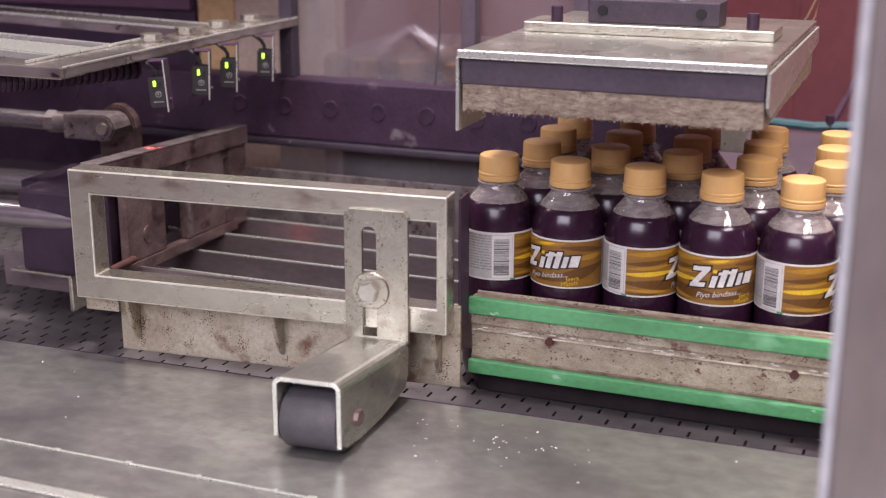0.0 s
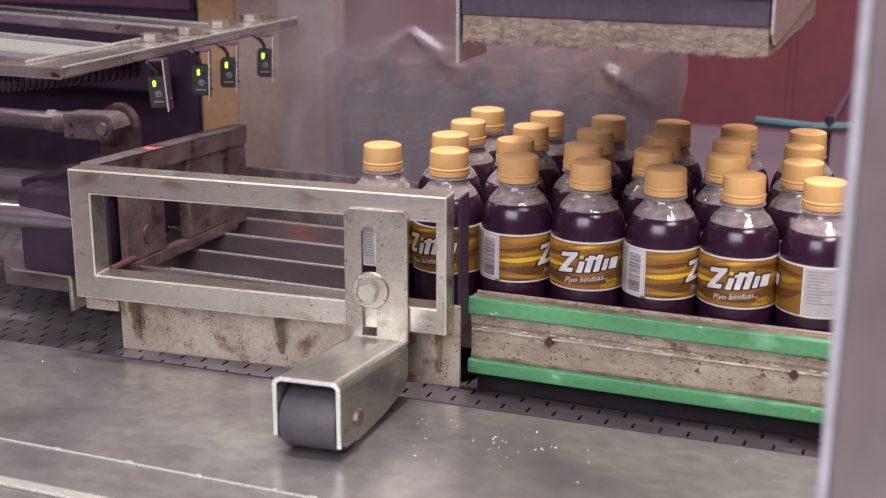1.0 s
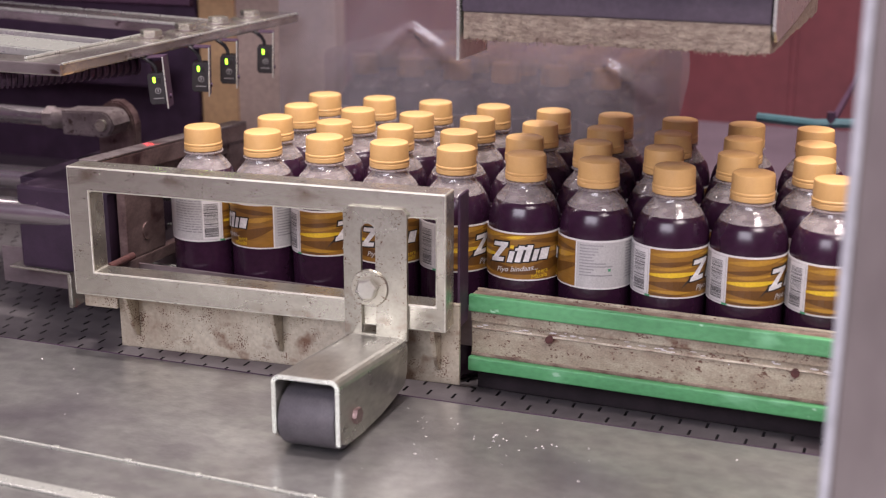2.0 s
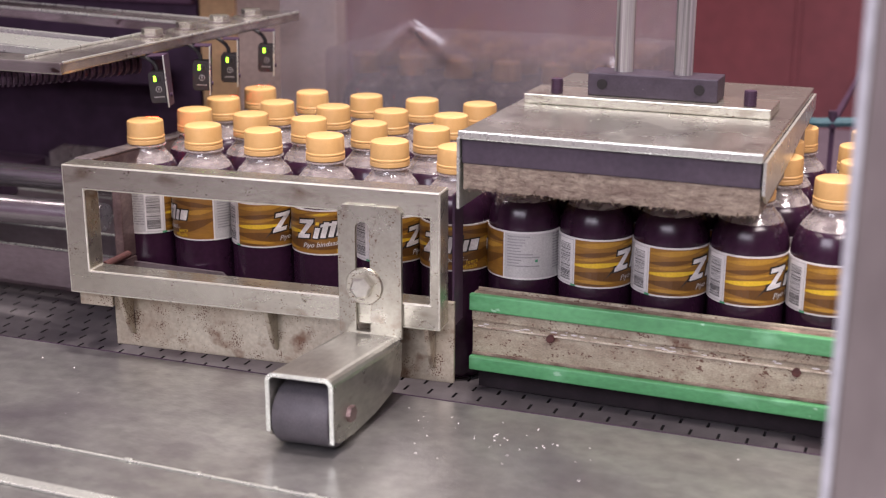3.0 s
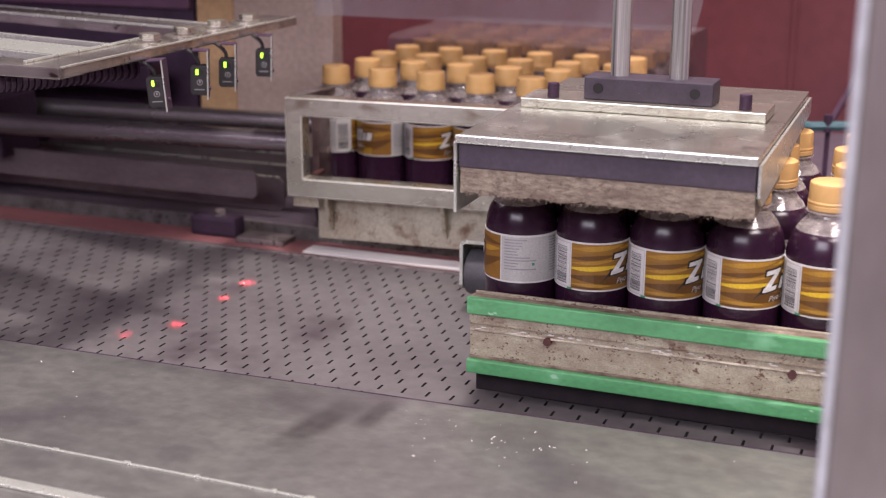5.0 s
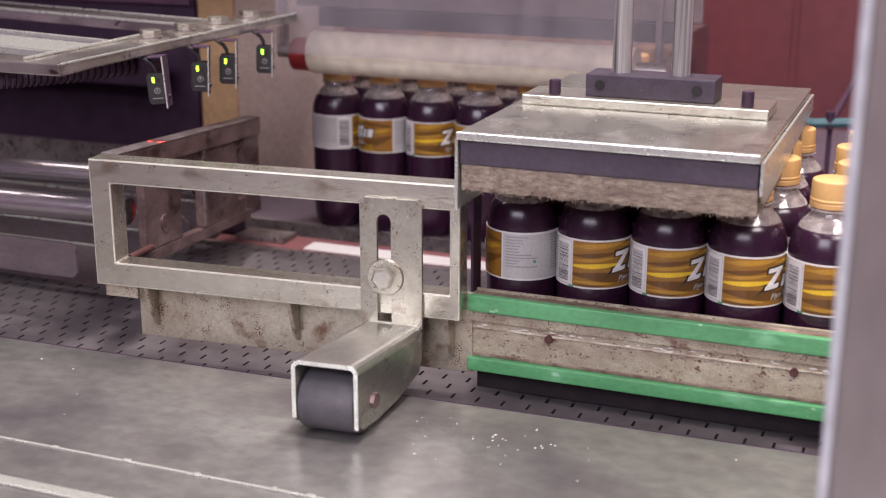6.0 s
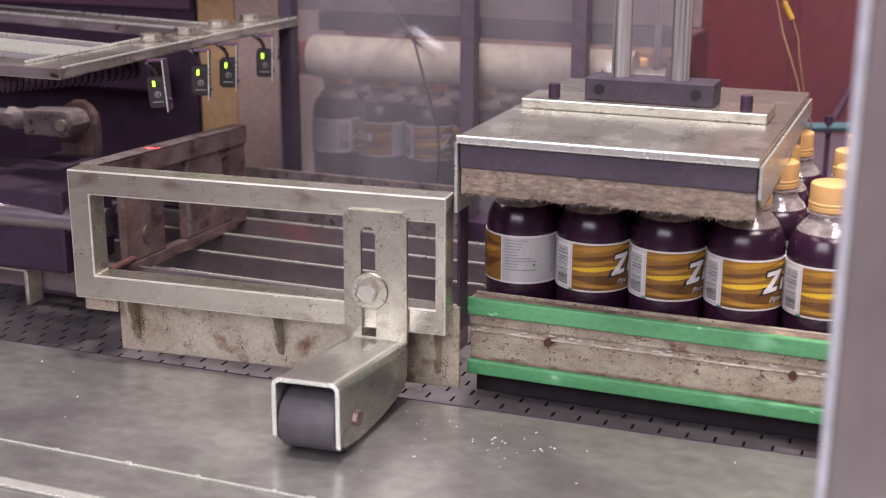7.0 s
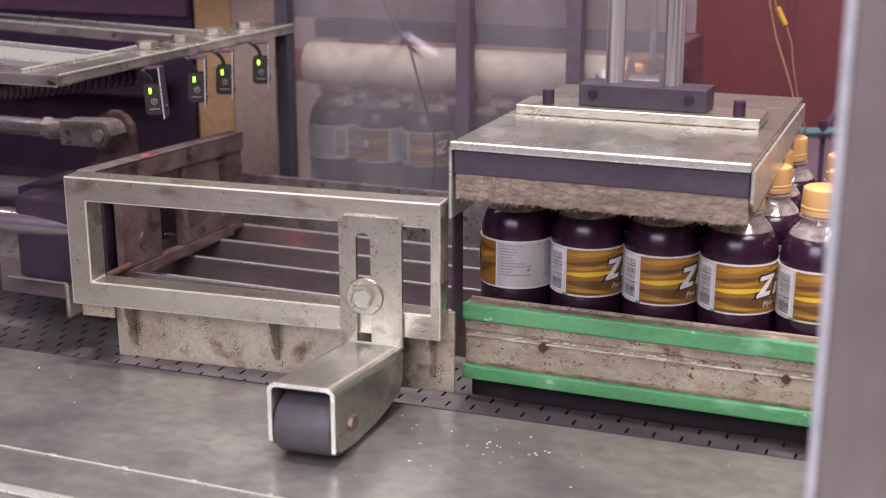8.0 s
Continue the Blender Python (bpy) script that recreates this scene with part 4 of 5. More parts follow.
def rect(bm, s0, s1, z0, z1, lift, slant=0.0):
    wrap_faces(bm, ((s0, z0), (s1, z0), (s1 + slant, z1), (s0 + slant, z1)), lift, max(1, int(abs(s1 - s0) / 0.003)))


def ring_band(s0, s1, z0, z1, lift, thick=0.0003):
    bm = bmesh.new()
    n = max(2, int((s1 - s0) / 0.0035))
    cols = []
    for k in range(n + 1):
        a = (s0 + (s1 - s0) * k / n) / RL
        cols.append([bm.verts.new(((RL + lf) * math.sin(a), -(RL + lf) * math.cos(a), z)) for lf, z in ((lift, z0), (lift, z1), (lift - thick, z1), (lift - thick, z0))])
    for a, b in zip(cols, cols[1:]):
        for i in range(4):
            j = (i + 1) % 4
            bm.faces.new((a[i], b[i], b[j], a[j]))
    return bm


def text_on_label(words, size, s0, z0, lift, shear=0.0):
    cu = bpy.data.curves.new("lettering", "FONT")
    cu.body, cu.size, cu.shear, cu.resolution_u = words, size, shear, 2
    ob = bpy.data.objects.new("lettering", cu)
    me = ob.to_mesh()
    bm = bmesh.new()
    bm.from_mesh(me)
    ob.to_mesh_clear()
    bpy.data.objects.remove(ob)
    for v in bm.verts:
        a = (s0 + v.co.x) / RL
        r = RL + lift
        v.co = Vector((r * math.sin(a), -r * math.cos(a), z0 + v.co.y + v.co.x * 0.12))
    return bm


Z0, Z1 = 0.0885, 0.1245     # label
FULL = 2 * math.pi * RL


def bottle():
    """Wrap coordinate 0 faces -y. Brown print from -0.030 to 0.064, white panel over the rest."""
    b = tagged(empty("cola_bottle"), "small plastic cola bottle with gold cap and brown label", "bottle", group="cola bottles in four lanes")
    part("shell", lathe([(radius_at(LEVEL - 0.001), LEVEL - 0.001)] + [q for q in PROFILE if q[1] > LEVEL], 32), PET, b, "misted clear plastic shoulder", smooth=True)
    inner = [q for q in PROFILE if q[1] < LEVEL - 0.0015]
    inner += [(radius_at(LEVEL - 0.001), LEVEL - 0.001), (radius_at(LEVEL) - 0.0010, LEVEL), (0, LEVEL)]
    bm = lathe(inner, 40)
    for v in bm.verts:                      # soft vertical facets under the label
        if 0.002 < v.co.z < 0.082:
            f = 1 - 0.022 * abs(math.sin(4 * math.atan2(v.co.y, v.co.x))) * min(1, (0.082 - v.co.z) / 0.012)
            v.co.x *= f
            v.co.y *= f
    part("filled_body", bm, COLA, b, "plastic body full of dark cola", smooth=True)
    cap = [(0.0120, 0.1590), (0.0148, 0.1590), (0.0152, 0.1595), (0.0152, 0.1622), (0.0148, 0.1627), (0.0148, 0.1632), (0.01525, 0.1636),
           (0.01525, 0.1645), (0.01485, 0.1652), (0.01470, 0.1755), (0.0142, 0.1770), (0.0132, 0.1776), (0.0, 0.1776)]
    bm = lathe(cap, 72)
    for v in bm.verts:
        if 0.1648 < v.co.z < 0.1760:
            k = round(math.atan2(v.co.y, v.co.x) / (2 * math.pi) * 72)
            if k % 2:
                v.co.x *= 0.982
                v.co.y *= 0.982
    part("cap", bm, CAP, b, "ribbed gold screw cap", smooth=True)
    part("neck_ring", lathe([(0.0128, 0.1568), (0.0158, 0.1572), (0.0158, 0.1580), (0.0128, 0.1586)], 28), PET, b, smooth=True)
    lab = part("label", ring_band(0, FULL, Z0, Z1, 0.0, 0.0005), LABEL, b, "printed wrap label", smooth=True)
    part("brown_panel", ring_band(-0.030, 0.064, Z0 + 0.0012, Z1 - 0.0012, 0.0002, 0.0001), LABEL_BROWN, lab, smooth=True)
    part("silver_panel", ring_band(0.0652, FULL - 0.0312, Z0 + 0.0014, Z1 - 0.0014, 0.0002, 0.0001), LABEL_SILVER, lab, "silver-grey small-print panel", smooth=True)
    part("barcode_patch", ring_band(-0.0462, -0.0316, Z0 + 0.0020, Z1 - 0.0020, 0.0003, 0.0001), LABEL, lab, "white barcode patch", smooth=True)

    def swirl(bm, s0, s1, za, zb, h, lift, flat=0.0, n=14):
        """A tapering ribbon of colour sweeping along the wrap."""
        for k in range(n):
            t0, t1 = k / n, (k + 1) / n
            w0, w1 = (flat + math.sin(math.pi * t0)) * h / (1 + flat), (flat + math.sin(math.pi * t1)) * h / (1 + flat)
            c0, c1 = za + (zb - za) * t0 ** 1.5, za + (zb - za) * t1 ** 1.5
            a0, a1 = s0 + (s1 - s0) * t0, s0 + (s1 - s0) * t1
            wrap_faces(bm, ((a0, c0 - w0 / 2), (a1, c1 - w1 / 2), (a1, c1 + w1 / 2), (a0, c0 + w0 / 2)), lift)
    bm = bmesh.new()
    for row in ((-0.030, 0.030, 0.0985, 0.0945, 0.0072), (-0.030, 0.002, 0.1125, 0.1150, 0.0034), (0.022, 0.064, 0.0960, 0.1060, 0.0085),
                (0.030, 0.064, 0.1190, 0.1165, 0.0040), (-0.030, -0.006, 0.0910, 0.0908, 0.0016)):
        swirl(bm, *row, 0.0004, 0.35)
    part("dark_swirl", bm, LABEL_DARK, lab)
    bm = bmesh.new()
    for row in ((-0.030, 0.010, 0.1195, 0.1222, 0.0040), (-0.030, 0.004, 0.1090, 0.1120, 0.0026), (0.006, 0.034, 0.1200, 0.1222, 0.0034),
                (0.040, 0.064, 0.1110, 0.1135, 0.0042), (-0.030, 0.000, 0.0934, 0.0925, 0.0026)):
        swirl(bm, *row, 0.0005, 0.2)
    part("gold_swirl", bm, LABEL_GOLD, lab)
    bm = bmesh.new()
    swirl(bm, -0.030, 0.0045, 0.1050, 0.1068, 0.0036, 0.0006, 0.7)
    swirl(bm, 0.012, 0.026, 0.1205, 0.1218, 0.0022, 0.0006, 0.1)
    part("yellow_swirl", bm, LABEL_YELLOW, lab)
    # maker's mark as plain shapes: a zigzag bolt and a run of slanted bars
    z = 0.1010

    def bolt(bm, g, lift):
        rows = (((0.0010, 0.0118), (0.0132, 0.0132), (0.0138, 0.0162), (0.0016, 0.0150)),
                ((0.0000, 0.0026), (0.0052, 0.0034), (0.0136, 0.0140), (0.0082, 0.0130)),
                ((-0.0012, -0.0002), (0.0098, 0.0012), (0.0106, 0.0044), (-0.0004, 0.0030)))
        for q in rows:
            mx, mz = sum(p[0] for p in q) / 4, sum(p[1] for p in q) / 4
            wrap_faces(bm, [(p[0] + math.copysign(g, p[0] - mx), z + p[1] + math.copysign(g, p[1] - mz)) for p in q], lift, 3)

    def bars(bm, g, lift):
        for s0, w, za, tall in ((0.0128, 0.0038, 0.0012, 0.0085), (0.0184, 0.0040, 0.0018, 0.0125), (0.0244, 0.0040, 0.0024, 0.0125), (0.0304, 0.0036, 0.0032, 0.0085),
                                (0.0356, 0.0066, 0.0038, 0.0084)):
            wrap_faces(bm, ((s0 - g, z + za - g), (s0 + w + g, z + za - g), (s0 + w + tall * 0.26 + g, z + za + tall + g), (s0 + tall * 0.26 - g, z + za + tall + g)), lift, 2)
        wrap_faces(bm, ((0.0186 - g, z + 0.0102 - g), (0.0310 + g, z + 0.0120 - g), (0.0316 + g, z + 0.0142 + g), (0.0192 - g, z + 0.0124 + g)), lift, 4)
    bm = bmesh.new()
    bolt(bm, 0.0011, 0.0007)
    bars(bm, 0.0009, 0.0007)
    wrap_faces(bm, ((-0.0075, z - 0.0052), (-0.0040, z - 0.0020), (0.0040, z + 0.0035), (-0.0005, z + 0.0035)), 0.0007, 2)
    part("mark_outline", bm, INK, lab)["kind"] = "stuff"
    bm = bmesh.new()
    bolt(bm, 0.0, 0.0010)
    bars(bm, 0.0, 0.0010)
    part("mark", bm, INK_WHITE, lab)["kind"] = "stuff"
    bm = bmesh.new()
    rect(bm, 0.0150, 0.0176, z + 0.0118, z + 0.0142, 0.0011, 0.0006)
    part("mark_dot", bm, LABEL_YELLOW, lab)
    part("tagline", text_on_label("Piyo bindaas...", 0.0056, 0.004, 0.0938, 0.0008, 0.3), INK_WHITE, lab)
    part("flavour", text_on_label("Jeera", 0.0046, 0.0340, 0.0942, 0.0008), LABEL_YELLOW, lab)
    part("flavour", text_on_label("Masala", 0.0046, 0.0305, 0.0902, 0.0008), LABEL_YELLOW, lab)
    # white panel: barcode and small print
    bm = bmesh.new()
    rng = random.Random(5)
    for h in np.arange(0.0925, 0.1195, 0.00092):
        rect(bm, -0.0450, -0.0338, h, h + rng.choice((0.00025, 0.0004, 0.0006)), 0.0005)
    part("barcode", bm, INK, lab)["kind"] = "stuff"
    bm = bmesh.new()
    for k in range(13):
        zz = 0.1215 - k * 0.0021
        s = -0.0705
        while s < -0.048:
            e = min(s + rng.uniform(0.002, 0.006), -0.047)
            rect(bm, s, e, zz, zz + 0.0009, 0.0004)
            s = e + 0.0008
    for k in range(11):
        zz = 0.1205 - k * 0.0022
        rect(bm, 0.0675, 0.0675 + rng.uniform(0.008, 0.024), zz, zz + 0.0009, 0.0004)
    part("small_print", bm, INK_GREY, lab)["kind"] = "stuff"
    bm = bmesh.new()
    rect(bm, -0.0330, -0.0290, Z0 + 0.0002, Z0 + 0.0016, 0.0005)
    rect(bm, 0.088, 0.0900, 0.1020, 0.1040, 0.0005)
    part("green_mark", bm, INK_GREEN, lab)["kind"] = "stuff"
    return b


LANES = (0.8895, 0.9470, 1.0045, 1.0640)
# turn of the label, degrees, bottle by bottle in the front lane
FRONT_TURN = (106, -58, 53, -28, 51, -35, -150, 76, 60, 40, 38)
REST_TURN = (121, -92, 42, -23, 51, -35, -150, 44, 42, 38, 35)
first = bottle()
bottles = {}
rng = random.Random(11)
for lane in range(4):
    for k in range(11):
        ob = first if (lane, k) == (0, 0) else copy_thing(first, Matrix.Identity(4))
        turn = FRONT_TURN[k] if lane == 0 else rng.uniform(-180, 180)
        bottles[(lane, k)] = (ob, turn)

# the pack wrapped before
old_pack = {}
for lane in range(4):
    for k in range(6):
        old_pack[(lane, k)] = (copy_thing(first, Matrix.Identity(4)), rng.uniform(-180, 180))


# ---------------------------------------------------------------- behind: film, sealing jaw, roll
def seal_jaw():
    j = tagged(empty("sealing_jaw"), "dark greasy sealing jaw beam with a row of holes", "sealing jaw")
    part("beam", box((-1.05, 1.155, 0.0), (-0.192, 1.185, 0.061), 0.002), JAW, j)
    for k in range(14):
        x = -0.985 + k * 0.0515
        part("socket", lathe_y(x, 1.1552, 0.033, [(0.0060, 0), (0.0085, 0), (0.0080, 0.0015), (0.0060, 0.0015)]), JAW, j)
    part("lower_lip", box((-1.05, 1.151, -0.008), (-0.192, 1.180, -0.0005), 0.002), BLACK_BLOCK, j)
    part("jaw_end", box((-0.1915, 1.157, 0.020), (-0.164, 1.183, 0.050), 0.001), STEEL_BRIGHT, j, "pale jaw end block")
    # the two right uprights are paler: film haze is put into their colour
    for x, m in ((-0.624, BLACK_BLOCK), (-0.430, DULL_RAIL), (-0.321, DULL_RAIL)):
        part("upright", box((x - 0.007, 1.160, 0.0612), (x + 0.007, 1.176, 0.60), 0.001), m, j, "dark jaw frame upright")
    part("wire", tube_path([(-0.150, 1.172, 0.300), (-0.148, 1.172, 0.282), (-0.141, 1.172, 0.255), (-0.133, 1.172, 0.234), (-0.126, 1.172, 0.215), (-0.119, 1.172, 0.190), (-0.114, 1.172, 0.170), (-0.116, 1.172, 0.155), (-0.122, 1.172, 0.140), (-0.150, 1.172, 0.100), (-0.166, 1.172, 0.040)], 0.0011), WIRE, j, "thin copper wire")
    part("wire", tube_path([(-0.147, 1.178, 0.300), (-0.144, 1.178, 0.283), (-0.136, 1.178, 0.271), (-0.128, 1.178, 0.250), (-0.126, 1.178, 0.234), (-0.120, 1.178, 0.205), (-0.111, 1.178, 0.175), (-0.116, 1.178, 0.140), (-0.160, 1.178, 0.060)], 0.0009), WIRE, j, "thin copper wire")
    part("tape", tube_path([(-0.1425, 1.178, 0.281), (-0.1345, 1.178, 0.266)], 0.0026), WIRE_YELLOW, j, "yellow tape wrap")
    part("wire", tube_path([(-0.52, 1.157, 0.300), (-0.508, 1.157, 0.271), (-0.494, 1.157, 0.248), (-0.482, 1.157, 0.230), (-0.473, 1.157, 0.198), (-0.464, 1.157, 0.170), (-0.458, 1.157, 0.150), (-0.457, 1.157, 0.119), (-0.462, 1.157, 0.062)], 0.0012), RUBBER, j, "thin grey wire")
    return j


jaw = seal_jaw()


def film_sheet(name, label, x0, x1, z0, z1, y, m, amp, seed, folds=()):
    f = tagged(empty(name), label, "plastic film")
    bm = bmesh.new()
    nx, nz = 210, 170
    g = []
    for i in range(nx + 1):
        col = []
        for k in range(nz + 1):
            u, w = i / nx, k / nz
            z = z0 + (z1 - z0) * w
            edge = x1 + 0.008 * math.exp(-((z - 0.196) / 0.030) ** 2) + 0.006 * noise.noise(Vector((0, z * 30, seed)))
            x = x0 + (edge - x0) * u
            d = amp * noise.noise(Vector((u * 5 + w * 2.5, w * 1.2, seed))) + amp * 0.5 * abs(noise.noise(Vector((u * 9 - w * 5, w * 3, seed + 9))))
            for (xa, za), (xb, zb) in folds:
                t = max(0.0, min(1.0, ((x - xa) * (xb - xa) + (z - za) * (zb - za)) / ((xb - xa) ** 2 + (zb - za) ** 2)))
                gap = math.hypot(x - xa - t * (xb - xa), z - za - t * (zb - za))
                d -= 0.0040 * (1 - t) * max(0.0, 1 - gap / (0.007 + 0.016 * t))
            col.append(bm.verts.new((x, y + d, z)))
        g.append(col)
    for i in range(nx):
        for k in range(nz):
            bm.faces.new((g[i][k], g[i + 1][k], g[i + 1][k + 1], g[i][k + 1]))
    part("sheet", bm, m, f, smooth=True)
    return f


curtain = film_sheet("film_curtain", "crumpled clear plastic film hanging behind the lanes", -0.645, -0.232, 0.02, 0.55, 1.181, FILM_DULL, 0.007, 2.0,
                     (((-0.50, 0.225), (-0.575, 0.165)), ((-0.495, 0.225), (-0.40, 0.160)), ((-0.62, 0.30), (-0.585, 0.22)), ((-0.30, 0.20), (-0.22, 0.15))))


def pack_wrap():
    """Creased film drawn over the pack wrapped before: up the front, over the caps, down the back."""
    f = tagged(empty("pack_film"), "creased clear film wrapped over a pack of bottles", "plastic film")
    line = [(1.274, 0.002 + 0.018 * k) for k in range(10)] + [(1.276, 0.1815), (1.282, 0.1850)]
    line += [(1.282 + 0.0185 * k, 0.1855) for k in range(1, 12)] + [(1.500, 0.1815)] + [(1.506, 0.164 - 0.018 * k) for k in range(10)]
    bm = bmesh.new()
    cols = []
    for i in range(61):
        x = -0.640 + 0.345 * i / 60
        col = []
        for k, (y, z) in enumerate(line):
            n = noise.noise(Vector((i * 0.16 + k * 0.1, k * 0.28, 4.0))) + 0.6 * abs(noise.noise(Vector((i * 0.4 - k * 0.25, k * 0.5, 8.0))))
            out = 0.0022 * max(0.0, n)
            col.append(bm.verts.new((x, y - out if k < 11 else y + (out if k > 23 else 0), z + (out if 10 < k < 24 else 0))))
        cols.append(col)
    for a, b in zip(cols, cols[1:]):
        for k in range(len(line) - 1):
            bm.faces.new((a[k], b[k], b[k + 1], a[k + 1]))
    n = len(line)
    for k in range(n // 2 - 1):
        bm.faces.new((cols[-1][k], cols[-1][k + 1], cols[-1][n - 2 - k], cols[-1][n - 1 - k]))
    part("sheet", bm, WRAP, f, smooth=True)
    return f


wrap = pack_wrap()


def back_parts():
    t = tagged(empty("transfer_plate"), "pink taped transfer plate behind the belt", "plate")
    part("plate", box((-1.6, 1.136, -0.02), (0.4, 1.185, 0.000), 0.001), PINK, t)
    part("white_tape", box((-0.60, 1.140, 0.0002), (-0.30, 1.165, 0.0022), 0.0006), LABEL, t, "torn white tape")
    part("black_clamp", box((-0.745, 1.160, 0.0002), (-0.690, 1.182, 0.022), 0.004), SLIDE_BLACK, t, "greasy black clamp")
    part("clamp_bolt", rod((-0.712, 1.168, 0.022), (-0.712, 1.168, 0.029), 0.006, 6), DULL_STEEL, t)
    part("steel_shim", box((-0.684, 1.150, 0.0002), (-0.628, 1.180, 0.006), 0.001), DULL_STEEL, t, "dull steel shim")
    o = tagged(empty("outfeed_table"), "dark outfeed table of the wrapping machine", "table")
    part("outfeed_top", box((-1.6, 1.235, -0.02), (0.4, 2.2, 0.000)), DULL_RAIL, o)

    part("edge_strip", box((-1.6, 1.229, -0.02), (0.4, 1.2348, 0.001), 0.0006), DULL_STEEL, o, "steel edge strip")
    for x in (-1.5, 0.3):
        part("leg", box((x - 0.03, 2.1, -0.9), (x + 0.03, 2.16, -0.0202), 0.003), DARK_IRON, o)
    m = tagged(empty("machine_housing"), "dark machine housing in deep shade", "machine")
    part("housing_back", box((-2.2, 1.40, -0.3), (-0.878, 1.43, 0.9)), DARK_IRON, m)
    part("housing_panel", box((-2.2, 1.392, 0.212), (-0.88, 1.3998, 0.40), 0.001), PLUM, m, "maroon upper panel")
    # added roof above the view, there to keep lamp light off the interior
    part("housing_top", box((-2.2, 1.06, 0.395), (-0.66, 1.43, 0.425)), DARK_IRON, m)
    part("housing_side", box((-2.2, 0.4, -0.3), (-2.17, 1.40, 0.9)), DARK_IRON, m)
    part("housing_rail", box((-1.8, 1.33, 0.120), (-0.90, 1.36, 0.150), 0.002), DARK_IRON, m)

    c = tagged(empty("carton"), "tan cardboard carton standing behind the machine", "carton")
    part("carton_side", box((-0.875, 1.402, -0.02), (-0.824, 1.43, 0.36), 0.001), TAN, c)
    # shaded side of the carton, done by colour
    part("carton_face", box((-0.8238, 1.404, -0.02), (-0.690, 1.43, 0.36), 0.001), TAN_SHADE, c)
    w = tagged(empty("maroon_panel"), "maroon painted machine side panel", "panel")
    part("panel_sheet", box((-2.4, 2.00, -0.4), (1.2, 2.03, 1.3), 0.002), MAROON, w)
    part("panel_seam", box((-0.228, 1.995, -0.4), (-0.220, 1.9998, 1.3), 0.001), MAROON, w)
    h = tagged(empty("air_hose"), "teal air hose with a fitting", "hose")
    part("hose", tube_path([(-0.19, 1.40, 0.122), (-0.13, 1.39, 0.121), (-0.06, 1.40, 0.125), (0.12, 1.41, 0.118)], 0.005), TEAL, h)
    part("fitting", rod((-0.114, 1.392, 0.116), (-0.114, 1.392, 0.134), 0.0045, 14), DARK_IRON, h)
    part("hose_stand", box((-0.1165, 1.3965, 0.0), (-0.1115, 1.4015, 0.1168), 0.0005), DARK_IRON, h)
    part("hose_clip", box((-0.117, 1.396, 0.117), (-0.111, 1.994, 0.123), 0.001), DARK_IRON, h)


back_parts()


def hold_bar():
    h = tagged(empty("hold_down_roll"), "cream hold-down roll that drops over the pack", "roll")
    part("roll", rod((-0.620, 1.216, 0.0), (-0.280, 1.216, 0.0), 0.0220, 40), CREAM, h, smooth=True)
    part("spindle", rod((-0.66, 1.216, 0.0), (-0.25, 1.216, 0.0), 0.008, 16), STEEL_CLEAN, h)
    part("carrier_beam", box((-0.615, 1.216, 0.0265), (-0.24, 1.232, 0.046), 0.002), BLACK_BLOCK, h, "dark carrier beam")
    part("cover_sheet", box((-0.64, 1.216, 0.0465), (-0.22, 1.222, 0.30), 0.001), MAUVE, h, "dull cover sheet")
    part("red_collar", rod((-0.642, 1.216, -0.003), (-0.621, 1.216, -0.003), 0.017, 24), RED, h, "red end collar")
    for x in (-0.658, -0.262):
        part("hanger", box((x, 1.210, 0.006), (x + 0.006, 1.222, 0.5), 0.001), MAUVE, h)
    return h


roll = hold_bar()


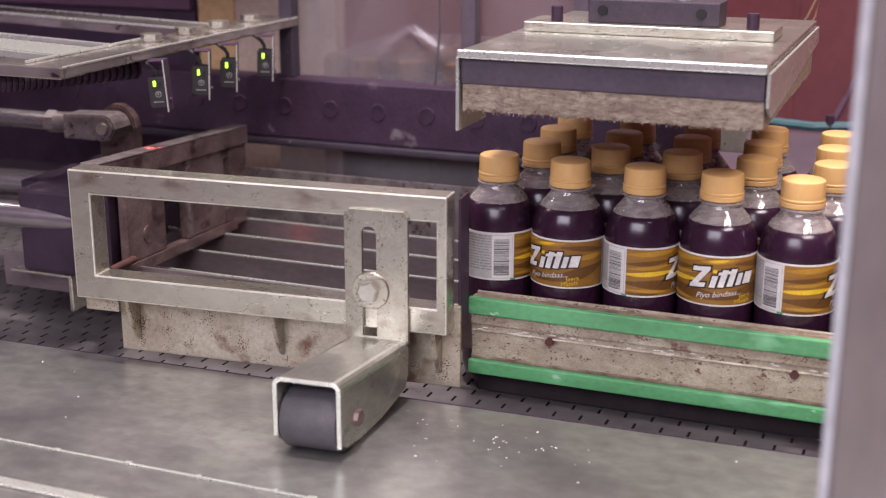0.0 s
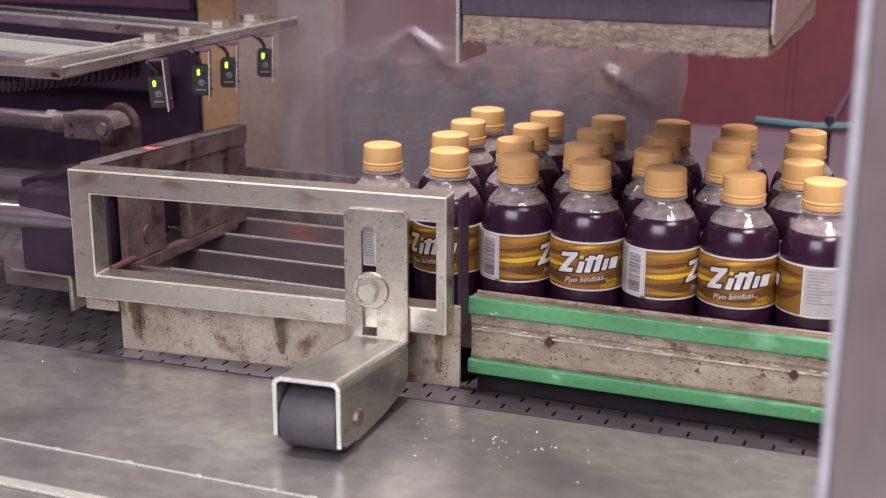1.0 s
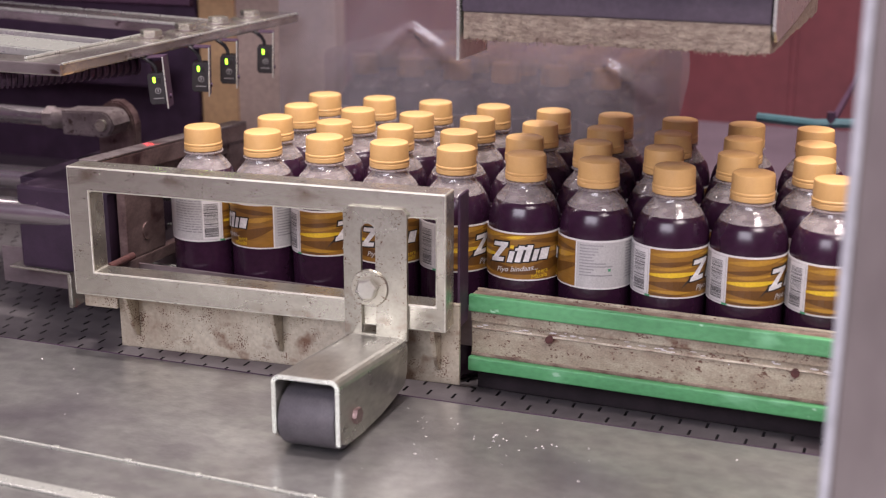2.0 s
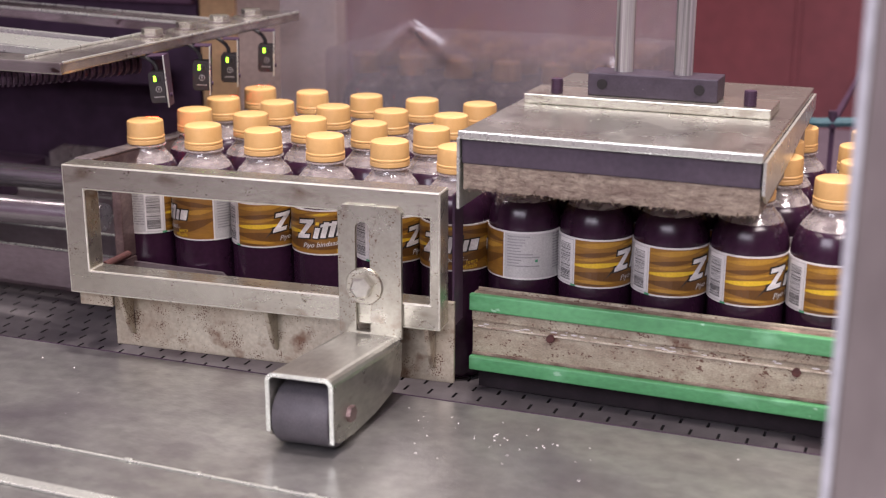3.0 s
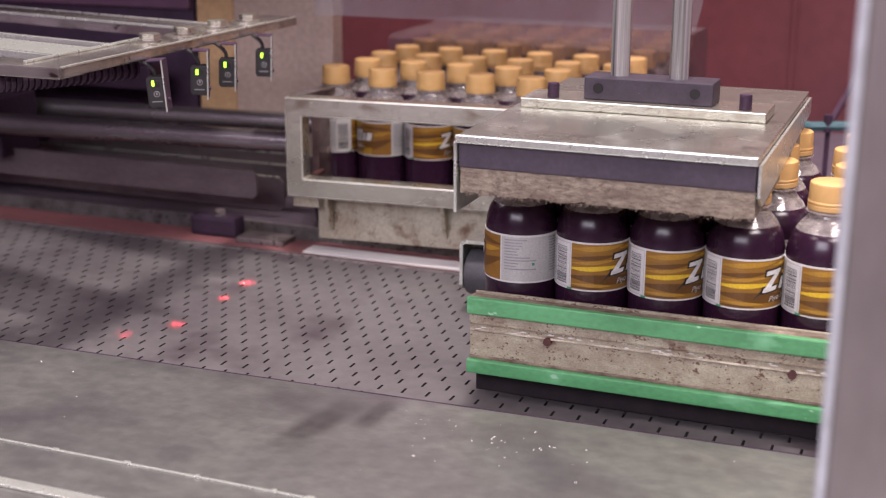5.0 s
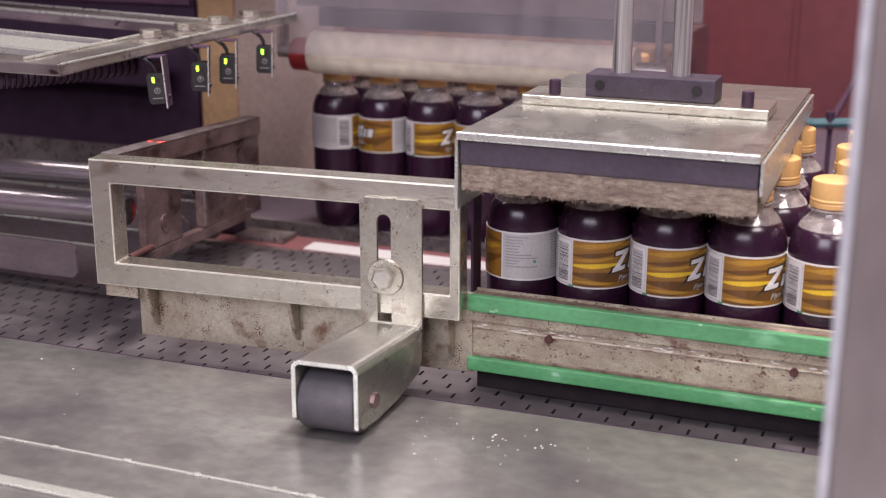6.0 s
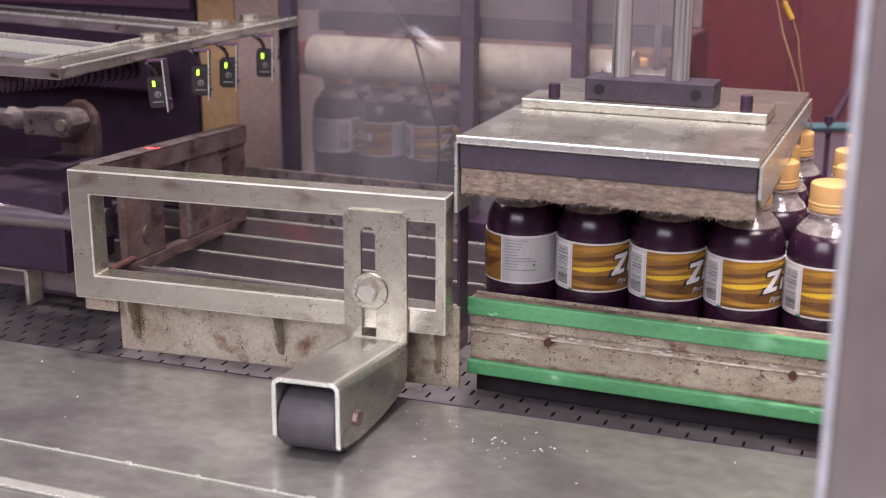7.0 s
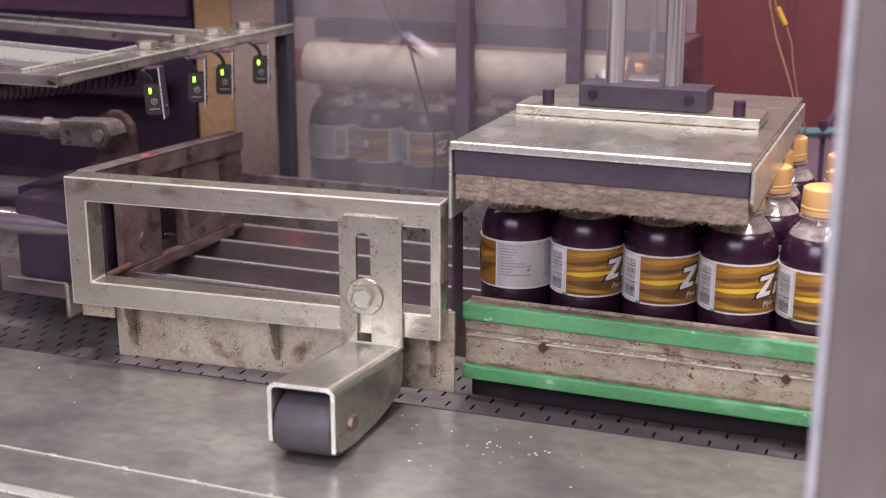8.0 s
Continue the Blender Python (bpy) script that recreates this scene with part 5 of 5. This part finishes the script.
# ---------------------------------------------------------------- movement
def motions():
    lerp = lambda rows, t: float(np.interp(t, [r[0] for r in rows], [r[1] for r in rows]))
    times = [0, 0.25, 0.5, 0.75, 1.0, 1.25, 1.5, 1.7, 1.95, 2.2, 2.5, 2.8, 3.6, 3.7, 3.8, 3.9, 4.0, 4.1, 4.2, 4.3, 4.4, 4.5, 4.6, 4.8, 5.0, 8.0]
    # head of each lane along x
    head = {0: [(0, -0.304), (0.2, -0.311), (0.5, -0.341), (1.0, -0.398), (1.5, -0.478), (1.7, -0.510), (2.1, -0.570), (2.5, -0.611), (8, -0.611)],
            1: [(0, -0.289), (0.2, -0.292), (0.5, -0.313), (1.0, -0.365), (1.5, -0.442), (1.7, -0.473), (2.2, -0.55), (2.6, -0.600), (8, -0.600)],
            2: [(0, -0.293), (0.2, -0.295), (0.5, -0.320), (1.0, -0.371), (1.5, -0.448), (1.7, -0.479), (2.2, -0.555), (2.6, -0.606), (8, -0.606)],
            3: [(0, -0.296), (0.2, -0.302), (0.5, -0.324), (1.0, -0.375), (1.5, -0.457), (1.7, -0.488), (2.2, -0.56), (2.6, -0.602), (8, -0.602)]}
    push = [(0, 0), (3.65, 0.0), (3.75, 0.015), (3.8, 0.037), (3.9, 0.088), (4.0, 0.139), (4.2, 0.224), (4.4, 0.297), (4.5, 0.323), (4.6, 0.340), (5.0, 0.360), (8, 0.360)]
    for (lane, k), (ob, turn) in bottles.items():
        rows = []
        for t in times:
            x = lerp(head[lane], t) + 0.0545 * k
            y = LANES[lane] + (lerp(push, t) if k < 6 else 0.0)
            a = turn if lane or t < 1.9 else REST_TURN[k]
            rows.append((t, pose(x, y, 0.0, 0, 0, a)))
        walk(ob, rows)
    for (lane, k), (ob, turn) in old_pack.items():
        rows = []
        for t in times:
            y = 1.305 + 0.0575 * lane + max(0.0, lerp(push, t) - 0.180)
            rows.append((t, pose(-0.605 + 0.0545 * k, y, 0.0, 0, 0, turn)))
        walk(ob, rows)
    walk(wrap, [(t, pose(0, max(0.0, lerp(push, t) - 0.180), 0)) for t in times])
    cx, cy, cz = HOME
    ahead = [(0, 0), (3.65, 0.0), (3.75, 0.015), (3.8, 0.035), (3.9, 0.081), (4.0, 0.130), (4.2, 0.208), (4.4, 0.277), (4.5, 0.304), (4.6, 0.325), (4.95, 0.345), (5.25, 0.33), (5.5, 0.24), (5.8, 0.110), (5.9, 0.065), (6.0, 0.027), (6.1, 0.007), (6.2, 0.0), (8, 0)]
    jog = [(0, 0.0), (1.9, 0.0), (2.7, -0.0055), (3.7, -0.0055), (4.5, 0.0), (8, 0)]
    ct = sorted(set(times + [5.25, 5.5, 5.8, 5.9, 6.0, 6.1, 6.2, 3.75]))
    walk(carriage, [(t, pose(cx + lerp(jog, t), cy + lerp(ahead, t), cz, 0, 0, 4.5)) for t in ct])
    slid = [(0, 0), (2.6, 0), (2.7, -0.02), (2.8, -0.05), (2.9, -0.10), (3.0, -0.22), (3.1, -0.33), (3.2, -0.39), (6.3, -0.39), (6.4, -0.37), (6.5, -0.32), (6.6, -0.26), (6.7, -0.20), (6.8, -0.143), (6.9, -0.085), (7.0, -0.044), (7.1, -0.012), (7.2, 0), (8, 0)]
    st = sorted(set(ct + [r[0] for r in slid]))
    walk(slide, [(t, pose(lerp(slid, t) + lerp(jog, t), lerp(ahead, t), 0)) for t in st])
    lift = [(0, 0.057), (0.1, 0.080), (0.2, 0.1025), (0.4, 0.1027), (2.3, 0.1025), (2.5, 0.085), (2.7, 0.047), (2.8, 0.0255), (2.9, 0.003), (3.0, 0.0), (8, 0)]
    walk(pad, [(t, pose(0, 0, d)) for t, d in lift])
    jawz = [(0, 0.116), (0.1, 0.170), (0.2, 0.217), (0.3, 0.29), (0.5, 0.38), (0.8, 0.40), (5.9, 0.40), (6.2, 0.36), (6.4, 0.27), (6.5, 0.215), (6.6, 0.147), (6.7, 0.094), (6.8, 0.040), (6.9, 0.0), (7.0, -0.012), (8, -0.012)]
    walk(jaw, [(t, pose(0, 0, d)) for t, d in jawz])
    walk(curtain, [(0, pose(0, 0, 0)), (3.7, pose(0, 0, 0)), (4.0, pose(0, 0.10, 0.04)), (4.5, pose(0, 0.16, 0.12)), (5.2, pose(0, 0.05, 0.22)), (5.8, pose(0, 0, 0.174)), (6.5, pose(0, 0, 0.174)), (6.65, pose(0, 0, 0.11)), (6.8, pose(0, 0, 0.03)), (6.9, pose(0, 0, 0)), (8, pose(0, 0, 0))])
    hold = [(0, 0.42), (4.8, 0.42), (5.1, 0.36), (5.5, 0.205), (5.7, 0.192), (8, 0.192)]
    walk(roll, [(t, pose(0, 0, z)) for t, z in hold])


motions()
